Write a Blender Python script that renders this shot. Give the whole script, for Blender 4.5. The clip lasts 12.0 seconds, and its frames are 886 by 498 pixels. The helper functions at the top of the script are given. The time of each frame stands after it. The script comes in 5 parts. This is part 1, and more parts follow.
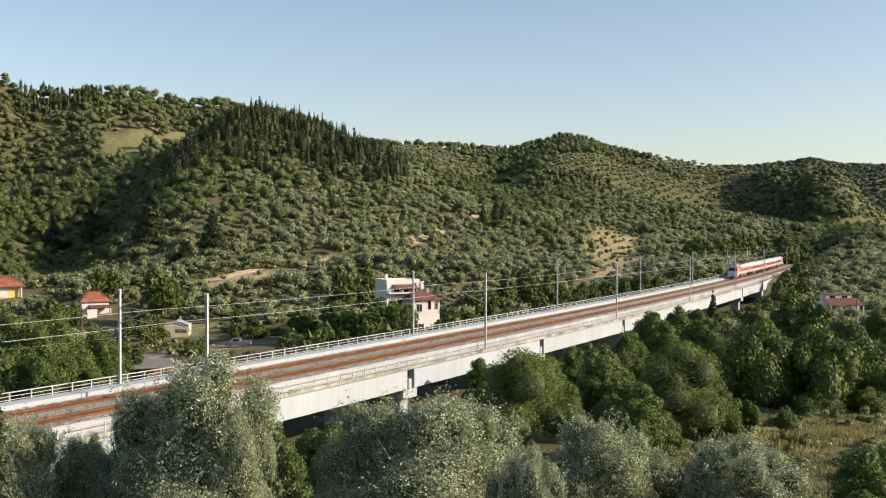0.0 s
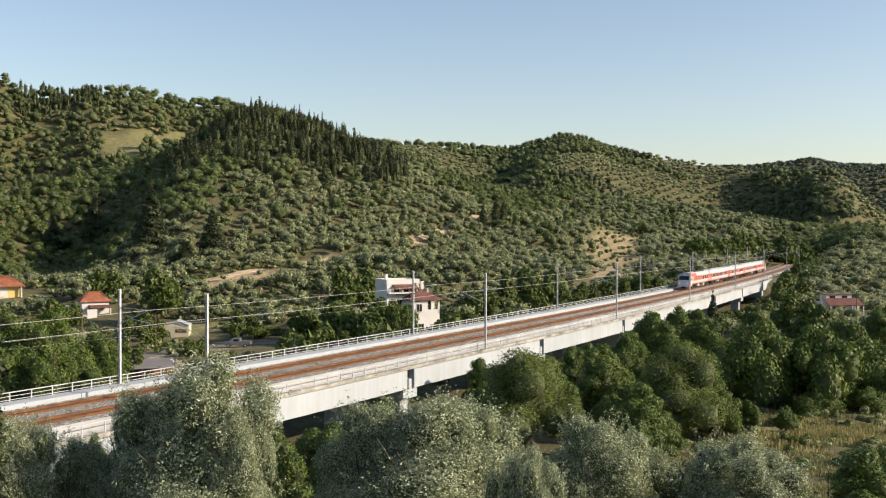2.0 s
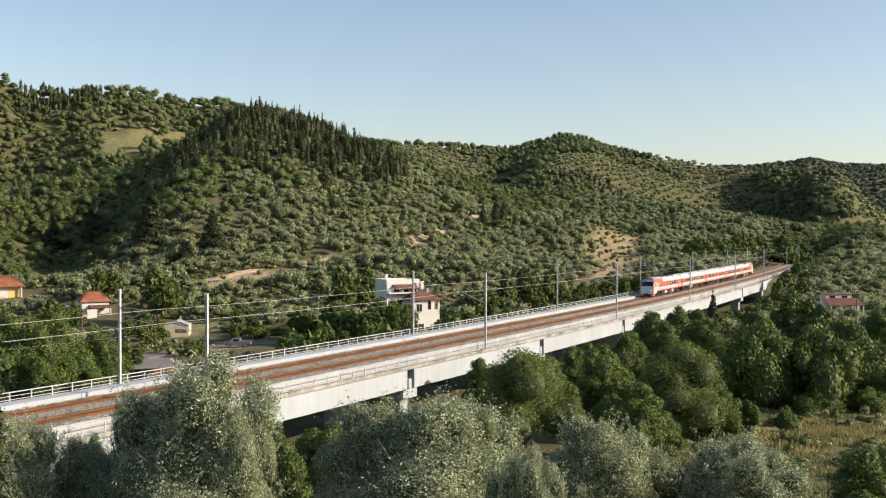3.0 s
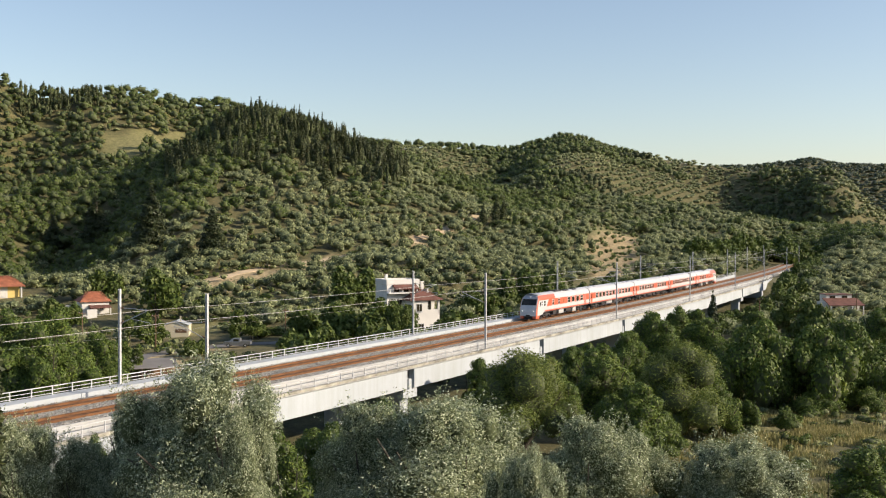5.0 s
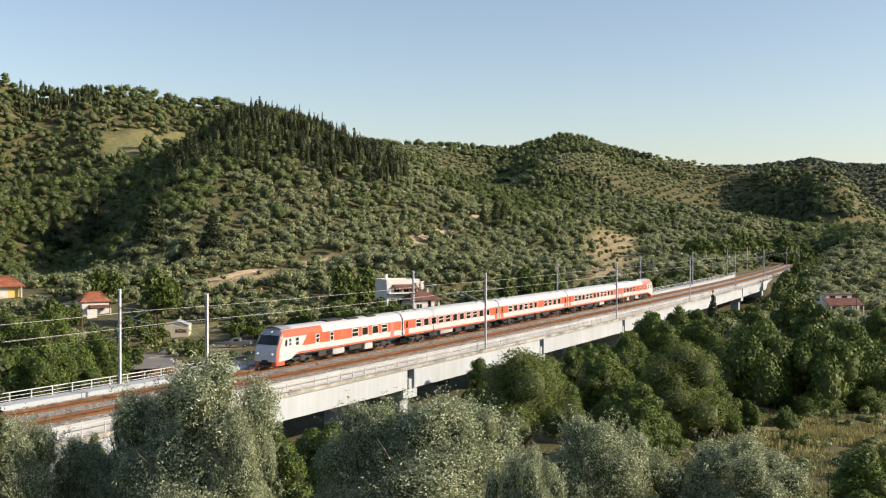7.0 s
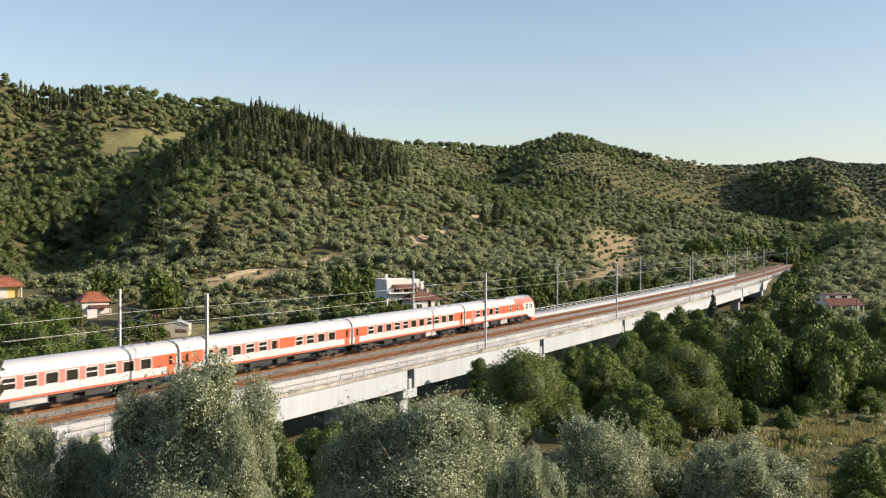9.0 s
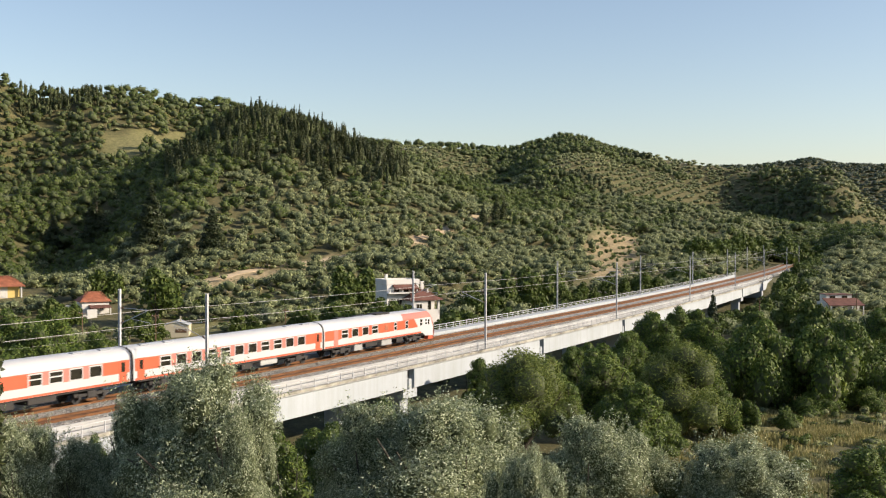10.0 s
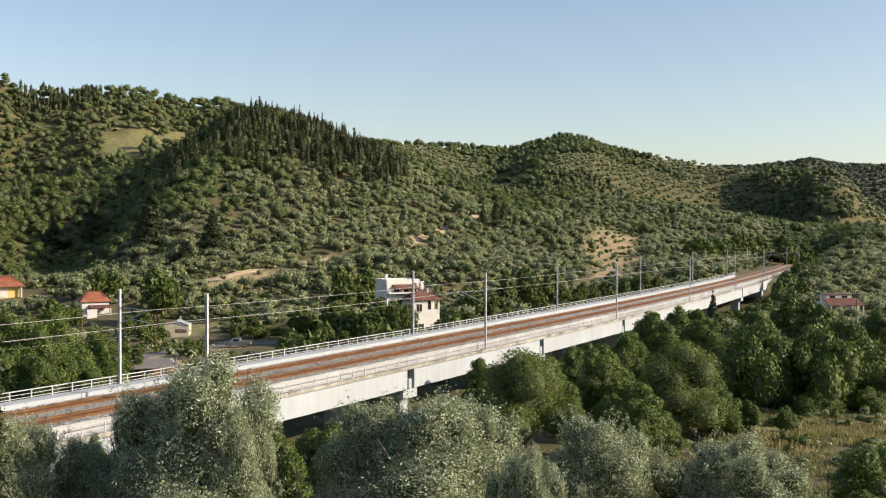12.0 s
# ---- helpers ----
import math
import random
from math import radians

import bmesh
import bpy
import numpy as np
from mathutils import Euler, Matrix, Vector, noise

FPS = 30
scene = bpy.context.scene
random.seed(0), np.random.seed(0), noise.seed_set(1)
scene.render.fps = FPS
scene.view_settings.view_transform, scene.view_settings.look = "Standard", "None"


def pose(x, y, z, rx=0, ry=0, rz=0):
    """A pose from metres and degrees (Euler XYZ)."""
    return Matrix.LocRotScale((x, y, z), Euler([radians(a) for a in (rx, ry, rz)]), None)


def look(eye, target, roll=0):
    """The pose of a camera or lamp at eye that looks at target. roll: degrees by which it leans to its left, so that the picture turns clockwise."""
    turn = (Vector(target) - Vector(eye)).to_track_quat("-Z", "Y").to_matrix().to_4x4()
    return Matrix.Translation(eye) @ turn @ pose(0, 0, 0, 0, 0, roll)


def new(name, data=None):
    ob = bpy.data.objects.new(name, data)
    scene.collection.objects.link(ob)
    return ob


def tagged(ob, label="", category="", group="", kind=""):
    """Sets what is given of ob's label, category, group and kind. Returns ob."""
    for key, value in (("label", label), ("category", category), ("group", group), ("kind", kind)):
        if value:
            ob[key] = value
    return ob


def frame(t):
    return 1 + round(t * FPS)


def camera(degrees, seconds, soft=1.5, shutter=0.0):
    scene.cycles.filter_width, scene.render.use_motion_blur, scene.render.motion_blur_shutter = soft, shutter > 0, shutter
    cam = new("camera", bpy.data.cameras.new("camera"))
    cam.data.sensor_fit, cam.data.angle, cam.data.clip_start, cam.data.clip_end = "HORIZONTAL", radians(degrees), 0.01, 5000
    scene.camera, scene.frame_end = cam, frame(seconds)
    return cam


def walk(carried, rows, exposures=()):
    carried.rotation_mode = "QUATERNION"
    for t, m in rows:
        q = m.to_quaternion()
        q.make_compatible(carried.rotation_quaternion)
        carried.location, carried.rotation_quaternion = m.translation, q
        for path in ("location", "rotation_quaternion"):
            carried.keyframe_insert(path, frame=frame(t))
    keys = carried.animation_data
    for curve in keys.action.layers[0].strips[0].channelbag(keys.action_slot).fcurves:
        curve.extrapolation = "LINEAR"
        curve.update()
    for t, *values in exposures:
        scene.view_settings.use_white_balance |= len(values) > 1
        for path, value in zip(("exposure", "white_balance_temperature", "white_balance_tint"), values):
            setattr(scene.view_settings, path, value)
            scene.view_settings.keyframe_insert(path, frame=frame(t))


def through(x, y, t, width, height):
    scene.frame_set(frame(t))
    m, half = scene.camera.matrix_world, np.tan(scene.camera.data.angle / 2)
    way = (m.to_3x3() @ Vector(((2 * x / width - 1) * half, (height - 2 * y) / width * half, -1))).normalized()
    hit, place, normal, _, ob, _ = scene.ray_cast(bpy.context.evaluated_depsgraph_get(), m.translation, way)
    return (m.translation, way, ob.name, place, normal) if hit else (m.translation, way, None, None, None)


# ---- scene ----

# ---------------- camera ----------------
EYE = Vector((0.0, -65.749, 13.415))
HEADING = 29.646                       # degrees from +X towards +Y
FOCAL, HORIZON = 1880.5, 411.0
cam = camera(45.264, 12.0, soft=1.15, shutter=0.18)
CAM_POSE = pose(EYE.x, EYE.y, EYE.z, 90 - 0.920, 0, HEADING - 90) @ pose(0, 0, 0, 0, 0, 0.123)
walk(cam, [(0.0, CAM_POSE), (12.0, CAM_POSE)], exposures=[(0.0, 0.43, 7150, 15), (12.0, 0.43, 7150, 15)])

# ---------------- world and sun ----------------
SUN_EL, SUN_AZ = 24.5, -69.0           # azimuth in degrees from +X, counter-clockwise
world = bpy.data.worlds.new("sky")
scene.world = world
world.use_nodes = True
wn = world.node_tree
sky = wn.nodes.new("ShaderNodeTexSky")
sky.sky_type = "NISHITA"
sky.sun_disc = False
sky.sun_elevation = radians(SUN_EL)
sky.sun_rotation = radians(90 - SUN_AZ)
sky.altitude, sky.air_density, sky.dust_density, sky.ozone_density = 100, 1.0, 1.0, 1.8
wn.links.new(sky.outputs["Color"], wn.nodes["Background"].inputs["Color"])
wn.nodes["Background"].inputs["Strength"].default_value = 0.132
sun = new("sun", bpy.data.lights.new("sun", "SUN"))
sun.data.energy, sun.data.angle, sun.data.color = 4.6, radians(0.6), (1.0, 0.915, 0.765)
ce = math.cos(radians(SUN_EL))
SUN_DIR = Vector((ce * math.cos(radians(SUN_AZ)), ce * math.sin(radians(SUN_AZ)), math.sin(radians(SUN_EL))))
sun.matrix_world = look(SUN_DIR * 300, (0, 0, 0))

# ---------------- materials ----------------
def nodes(name):
    m = bpy.data.materials.new(name)
    m.use_nodes = True
    nt = m.node_tree
    return m, nt, nt.nodes["Principled BSDF"]


def ramp(nt, fac, stops):
    r = nt.nodes.new("ShaderNodeValToRGB")
    while len(r.color_ramp.elements) < len(stops):
        r.color_ramp.elements.new(0.5)
    for e, (pos, col) in zip(r.color_ramp.elements, stops):
        e.position, e.color = pos, (*col, 1)
    nt.links.new(fac, r.inputs["Fac"])
    return r.outputs["Color"]


def noise_at(nt, scale, detail=4, rough=0.6, coords="Object", stretch=None):
    tc = nt.nodes.new("ShaderNodeTexCoord")
    n = nt.nodes.new("ShaderNodeTexNoise")
    n.inputs["Scale"].default_value, n.inputs["Detail"].default_value, n.inputs["Roughness"].default_value = scale, detail, rough
    src = tc.outputs[coords]
    if stretch:
        mp = nt.nodes.new("ShaderNodeMapping")
        mp.inputs["Scale"].default_value = stretch
        nt.links.new(src, mp.inputs["Vector"])
        src = mp.outputs["Vector"]
    nt.links.new(src, n.inputs["Vector"])
    return n.outputs["Fac"]


def mixc(nt, fac, a, b, blend="MIX"):
    m = nt.nodes.new("ShaderNodeMix")
    m.data_type, m.blend_type = "RGBA", blend
    for sock, v in ((m.inputs["Factor"], fac), (m.inputs["A"], a), (m.inputs["B"], b)):
        if hasattr(v, "links"):
            nt.links.new(v, sock)
        elif isinstance(v, tuple):
            sock.default_value = (*v, 1)
        else:
            sock.default_value = v
    return m.outputs["Result"]


def bump(nt, bsdf, fac, strength, dist):
    b = nt.nodes.new("ShaderNodeBump")
    b.inputs["Strength"].default_value, b.inputs["Distance"].default_value = strength, dist
    nt.links.new(fac, b.inputs["Height"])
    nt.links.new(b.outputs["Normal"], bsdf.inputs["Normal"])


def paint(name, col, rough=0.5, metal=0.0, vary=0.12, scale=1.5, relief=0.0, coarse=0.25):
    """A surface with variation at two scales: patches and grain."""
    m, nt, b = nodes(name)
    dark = tuple(c * (1 - vary * 2) for c in col)
    lite = tuple(min(1, c * (1 + vary)) for c in col)
    big = ramp(nt, noise_at(nt, scale * coarse, 3), [(0.3, dark), (0.65, lite)])
    fine = ramp(nt, noise_at(nt, scale * 9, 4, 0.7), [(0.25, (1 - vary,) * 3), (0.7, (1, 1, 1))])
    nt.links.new(mixc(nt, 1.0, big, fine, "MULTIPLY"), b.inputs["Base Color"])
    b.inputs["Roughness"].default_value, b.inputs["Metallic"].default_value = rough, metal
    if relief:
        bump(nt, b, noise_at(nt, scale * 14, 3), 0.5, relief)
    return m


def leaf_mat(name, low, high, warm, through=0.25):
    """Leaves: a spread of greens from leaf to leaf and from bough to bough, a little light let through."""
    m, nt, b = nodes(name)
    geo = nt.nodes.new("ShaderNodeNewGeometry")
    per = ramp(nt, geo.outputs["Random Per Island"], [(0.0, low), (0.75, high), (1.0, warm)])
    patch = ramp(nt, noise_at(nt, 0.09, 3), [(0.3, (0.72, 0.78, 0.8)), (0.7, (1.12, 1.08, 0.9))])
    col = mixc(nt, 1.0, per, patch, "MULTIPLY")
    nt.links.new(col, b.inputs["Base Color"])
    b.inputs["Roughness"].default_value = 0.55
    b.inputs["Specular IOR Level"].default_value = 0.3
    tr = nt.nodes.new("ShaderNodeBsdfTranslucent")
    nt.links.new(col, tr.inputs["Color"])
    mx = nt.nodes.new("ShaderNodeMixShader")
    mx.inputs["Fac"].default_value = through
    nt.links.new(b.outputs[0], mx.inputs[1])
    nt.links.new(tr.outputs[0], mx.inputs[2])
    nt.links.new(mx.outputs[0], nt.nodes["Material Output"].inputs["Surface"])
    return m


OLIVE = leaf_mat("olive_leaf", (0.095, 0.125, 0.062), (0.39, 0.44, 0.28), (0.78, 0.815, 0.66), 0.25)
# One even dark green, painted as the shade inside leafy crowns.
CORE_SHADE = paint("crown_core_shade", (0.09, 0.11, 0.048), 0.95, 0, 0.2, 1.0)
OLIVE_FAR = leaf_mat("olive_leaf_far", (0.2, 0.228, 0.112), (0.29, 0.315, 0.165), (0.345, 0.37, 0.195), 0.2)
GREEN = leaf_mat("green_leaf", (0.045, 0.078, 0.016), (0.12, 0.18, 0.034), (0.21, 0.26, 0.055), 0.22)
WILLOW = leaf_mat("willow_leaf", (0.075, 0.11, 0.026), (0.17, 0.215, 0.052), (0.24, 0.275, 0.075), 0.3)
GREEN_FAR = leaf_mat("green_leaf_far", (0.06, 0.09, 0.02), (0.105, 0.15, 0.032), (0.155, 0.19, 0.045), 0.2)
CONIFER = leaf_mat("conifer_needle", (0.03, 0.042, 0.016), (0.065, 0.08, 0.03), (0.1, 0.11, 0.04), 0.12)
# Bluer leaf colour, with the haze of distance painted into it.
WOOD_HAZY = leaf_mat("hazy_distant_foliage", (0.045, 0.065, 0.055), (0.07, 0.095, 0.075), (0.095, 0.115, 0.085), 0.1)
PINE = leaf_mat("pine_needle", (0.02, 0.032, 0.015), (0.045, 0.062, 0.025), (0.085, 0.095, 0.035), 0.1)
GRASS = leaf_mat("dry_grass", (0.17, 0.175, 0.07), (0.36, 0.325, 0.155), (0.56, 0.48, 0.27), 0.25)
BARK = paint("bark", (0.085, 0.072, 0.055), 0.9, 0, 0.3, 3, 0.02)


def concrete_mat():
    """Cast concrete with rain streaks that run down it and fine grain."""
    m, nt, b = nodes("concrete")
    big = ramp(nt, noise_at(nt, 0.16, 4), [(0.3, (0.375, 0.41, 0.435)), (0.65, (0.435, 0.475, 0.505))])
    streak = ramp(nt, noise_at(nt, 1.0, 5, 0.65, "Object", (1.3, 1.3, 0.07)), [(0.34, (0.91, 0.9, 0.87)), (0.55, (1, 1, 1))])
    fine = ramp(nt, noise_at(nt, 6, 4, 0.7), [(0.25, (0.93, 0.93, 0.93)), (0.7, (1, 1, 1))])
    nt.links.new(mixc(nt, 1.0, mixc(nt, 1.0, big, streak, "MULTIPLY"), fine, "MULTIPLY"), b.inputs["Base Color"])
    b.inputs["Roughness"].default_value = 0.85
    bump(nt, b, noise_at(nt, 8, 3), 0.5, 0.004)
    return m


CONCRETE = concrete_mat()
STAINED = paint("stained_concrete", (0.4, 0.385, 0.32), 0.95, 0, 0.34, 1.0, 0.006, 0.4)
MOSSY = paint("mossy_stone", (0.1, 0.1, 0.07), 0.95, 0, 0.3, 0.4, 0.02)
CONCRETE_GREY = paint("weathered_concrete", (0.41, 0.415, 0.41), 0.9, 0, 0.16, 0.8, 0.006)
STEEL = paint("galvanised_steel", (0.52, 0.53, 0.54), 0.5, 0.1, 0.1, 2)
RUST = paint("rusty_rail", (0.19, 0.082, 0.03), 0.9, 0.0, 0.25, 3)
RUST_STONE = paint("rust_stained_ballast", (0.21, 0.088, 0.03), 0.95, 0, 0.25, 5, 0.04)
SLEEPER = paint("concrete_sleeper", (0.18, 0.086, 0.036), 0.9, 0, 0.2, 3, 0.005)
STONE = paint("ballast_stone", (0.36, 0.355, 0.33), 0.95, 0, 0.35, 6, 0.05)
def stone_mat():
    m, nt, b = nodes("loose_stone")
    geo = nt.nodes.new("ShaderNodeNewGeometry")
    col = ramp(nt, geo.outputs["Random Per Island"], [(0.0, (0.16, 0.145, 0.125)), (0.6, (0.42, 0.39, 0.35)), (1.0, (0.62, 0.59, 0.54))])
    fine = ramp(nt, noise_at(nt, 30, 3), [(0.3, (0.8, 0.8, 0.8)), (0.7, (1, 1, 1))])
    nt.links.new(mixc(nt, 1.0, col, fine, "MULTIPLY"), b.inputs["Base Color"])
    b.inputs["Roughness"].default_value = 0.9
    return m


LOOSE = stone_mat()
WIRE = paint("copper_wire", (0.55, 0.53, 0.5), 0.5, 0.3, 0.05, 2)
WHITE = paint("white_paint", (0.51, 0.52, 0.525), 0.38, 0, 0.04, 0.8)
ORANGE = paint("orange_red_paint", (0.59, 0.118, 0.058), 0.38, 0, 0.06, 0.8)
PINK = paint("faded_orange_paint", (0.53, 0.19, 0.15), 0.42, 0, 0.06, 0.8)
LIGHTGREY = paint("pale_grey_paint", (0.5, 0.52, 0.55), 0.4, 0, 0.06, 1)
GREYPAINT = paint("grey_paint", (0.33, 0.35, 0.38), 0.4, 0, 0.06, 1)
DARK = paint("dark_underframe", (0.035, 0.032, 0.03), 0.7, 0.1, 0.25, 2)
RUBBER = paint("black_rubber", (0.02, 0.02, 0.021), 0.8, 0, 0.15, 2)
TILE_ROOF = paint("clay_roof_tile", (0.37, 0.135, 0.075), 0.85, 0, 0.2, 3, 0.01)
TILE_DARK = paint("dark_clay_roof_tile", (0.16, 0.068, 0.05), 0.85, 0, 0.2, 3, 0.01)
PLASTER = paint("white_plaster", (0.66, 0.645, 0.61), 0.9, 0, 0.06, 0.7, 0.003)
PLASTER_CREAM = paint("cream_plaster", (0.62, 0.55, 0.4), 0.9, 0, 0.08, 0.7, 0.003)
PLASTER_YELLOW = paint("yellow_plaster", (0.75, 0.55, 0.2), 0.9, 0, 0.06, 0.7, 0.003)
WOOD = paint("brown_wood", (0.16, 0.09, 0.05), 0.7, 0, 0.2, 4, 0.003)
ASPHALT = paint("worn_asphalt", (0.2, 0.19, 0.18), 0.95, 0, 0.15, 0.5, 0.004)
SILVER = paint("silver_car_paint", (0.33, 0.34, 0.35), 0.3, 0.5, 0.05, 1)


def glass_mat():
    m, nt, b = nodes("dark_glass")
    col = ramp(nt, noise_at(nt, 0.7, 3), [(0.3, (0.012, 0.012, 0.01)), (0.7, (0.04, 0.036, 0.026))])
    nt.links.new(col, b.inputs["Base Color"])
    b.inputs["Roughness"].default_value = 0.08
    return m


GLASS = glass_mat()


def lamp_mat():
    m, nt, b = nodes("headlamp_glow")
    b.inputs["Base Color"].default_value = (0.9, 0.88, 0.8, 1)
    b.inputs["Emission Color"].default_value = (1, 0.93, 0.78, 1)
    b.inputs["Emission Strength"].default_value = 0.6
    return m


HEADLAMP = lamp_mat()


def ground_mat():
    """Green undergrowth, dry straw and bare earth, by the cover attributes of the land."""
    m, nt, b = nodes("hillside_ground")
    def att(n):
        a = nt.nodes.new("ShaderNodeAttribute")
        a.attribute_name = n
        return a.outputs["Fac"]
    n1 = noise_at(nt, 0.035, 5, 0.65)
    n2 = noise_at(nt, 0.35, 6, 0.75)
    green = ramp(nt, n2, [(0.3, (0.055, 0.06, 0.024)), (0.52, (0.115, 0.105, 0.044)), (0.75, (0.21, 0.17, 0.085))])
    straw = ramp(nt, n2, [(0.25, (0.11, 0.115, 0.045)), (0.5, (0.22, 0.205, 0.085)), (0.75, (0.32, 0.275, 0.135))])
    earth = ramp(nt, n2, [(0.25, (0.2, 0.15, 0.075)), (0.5, (0.38, 0.29, 0.165)), (0.75, (0.52, 0.42, 0.27))])
    base = mixc(nt, ramp(nt, n1, [(0.52, (0, 0, 0)), (0.78, (0.8, 0.8, 0.8))]), green, straw)
    base = mixc(nt, att("straw"), base, straw)
    base = mixc(nt, att("earth"), base, earth)
    tuft = ramp(nt, noise_at(nt, 1.6, 5, 0.8), [(0.32, (0.5, 0.55, 0.45)), (0.5, (0.95, 0.95, 0.9)), (0.68, (1.25, 1.2, 1.1))])
    base = mixc(nt, 1.0, base, tuft, "MULTIPLY")
    nt.links.new(base, b.inputs["Base Color"])
    b.inputs["Roughness"].default_value = 0.95
    bump(nt, b, n2, 0.8, 0.35)
    return m


GROUND = ground_mat()

# ---------------- plan helpers ----------------
S0, KAPPA = 12.66, 0.00030646          # the line is straight up to S0, then bends away on a wide curve


def line_at(s, off=0.0, z=0.0):
    """A point of the railway at s metres along it, off metres to the far side."""
    if s < S0:
        return Vector((s, off, z))
    a = KAPPA * (s - S0)
    return Vector((S0 + math.sin(a) / KAPPA - off * math.sin(a), (1 - math.cos(a)) / KAPPA + off * math.cos(a), z))


def line_turn(s):
    return 0.0 if s < S0 else math.degrees(KAPPA * (s - S0))


def table(x, xs, ys):
    return np.interp(x, xs, ys)


RNG = np.random.default_rng(7)
LATTICE = RNG.random((128, 128))


def vnoise(x, y, size):
    u, v = np.asarray(x, float) / size + 300.37, np.asarray(y, float) / size + 300.71
    i, j = np.floor(u).astype(int), np.floor(v).astype(int)
    a, c = u - i, v - j
    a, c = a * a * (3 - 2 * a), c * c * (3 - 2 * c)
    g = lambda p, q: LATTICE[p % 128, q % 128]
    return (g(i, j) * (1 - a) + g(i + 1, j) * a) * (1 - c) + (g(i, j + 1) * (1 - a) + g(i + 1, j + 1) * a) * c


HX, HY = math.cos(radians(HEADING)), math.sin(radians(HEADING))


def plan(u, r):
    """Plan position at range r from the lookout, u across it (784 is straight ahead)."""
    k = (np.asarray(u, float) - 784) / FOCAL
    n = np.sqrt(1 + k * k)
    fx, fy = np.asarray(r) / n, np.asarray(r) * k / n
    return EYE.x + HX * fx + HY * fy, EYE.y + HY * fx - HX * fy


def level(v, u, r):
    """Height that shows at v on the tilted scale, at range r."""
    k = (np.asarray(u, float) - 784) / FOCAL
    return EYE.z + (HORIZON - np.asarray(v)) / FOCAL * np.asarray(r) / np.sqrt(1 + k * k)


def polar(x, y):
    """Sight across (u) and range of plan points; beyond the view u runs on round the compass."""
    dx, dy = np.asarray(x, float) - EYE.x, np.asarray(y, float) - EYE.y
    fx, fy = dx * HX + dy * HY, dx * HY - dy * HX
    b = np.arctan2(fy, fx)
    lim = radians(27)
    u = 784 + FOCAL * np.tan(np.clip(b, -lim, lim))
    return u, np.hypot(dx, dy), b


# skyline of the near hill, the hills behind it, and the far range: across, height scale, range
A_U = [-180, 0, 120, 220, 300, 370, 440, 500, 560, 620, 700, 800, 900, 1000, 1100, 1200, 1300, 1400, 1568, 1760]
A_V = [350, 335, 325, 312, 285, 243, 203, 207, 232, 262, 290, 328, 350, 356, 364, 376, 394, 415, 424, 428]
A_R = [470, 480, 500, 520, 540, 560, 570, 570, 560, 550, 540, 560, 620, 660, 690, 720, 740, 700, 680, 680]
B_U = [-180, 0, 60, 180, 260, 330, 400, 450, 520, 620, 700, 800, 900, 1000, 1050, 1100, 1200, 1300, 1400, 1450, 1500, 1568, 1760]
B_V = [128, 138, 168, 168, 176, 194, 192, 212, 240, 258, 266, 262, 268, 248, 258, 274, 284, 294, 308, 324, 346, 386, 424]
B_R = [820, 820, 820, 830, 850, 880, 900, 920, 950, 1000, 1050, 1100, 1150, 1150, 1150, 1150, 1100, 1050, 1000, 980, 960, 940, 940]
F_U = [-180, 0, 400, 600, 800, 1000, 1200, 1400, 1568, 1760]
F_V = [492, 490, 488, 482, 478, 474, 472, 470, 466, 462]
F_R = [300, 300, 300, 310, 330, 350, 400, 430, 430, 430]
C_U = [-180, 1250, 1340, 1400, 1432, 1480, 1568, 1760]
C_V = [300, 298, 294, 288, 281, 290, 294, 296]


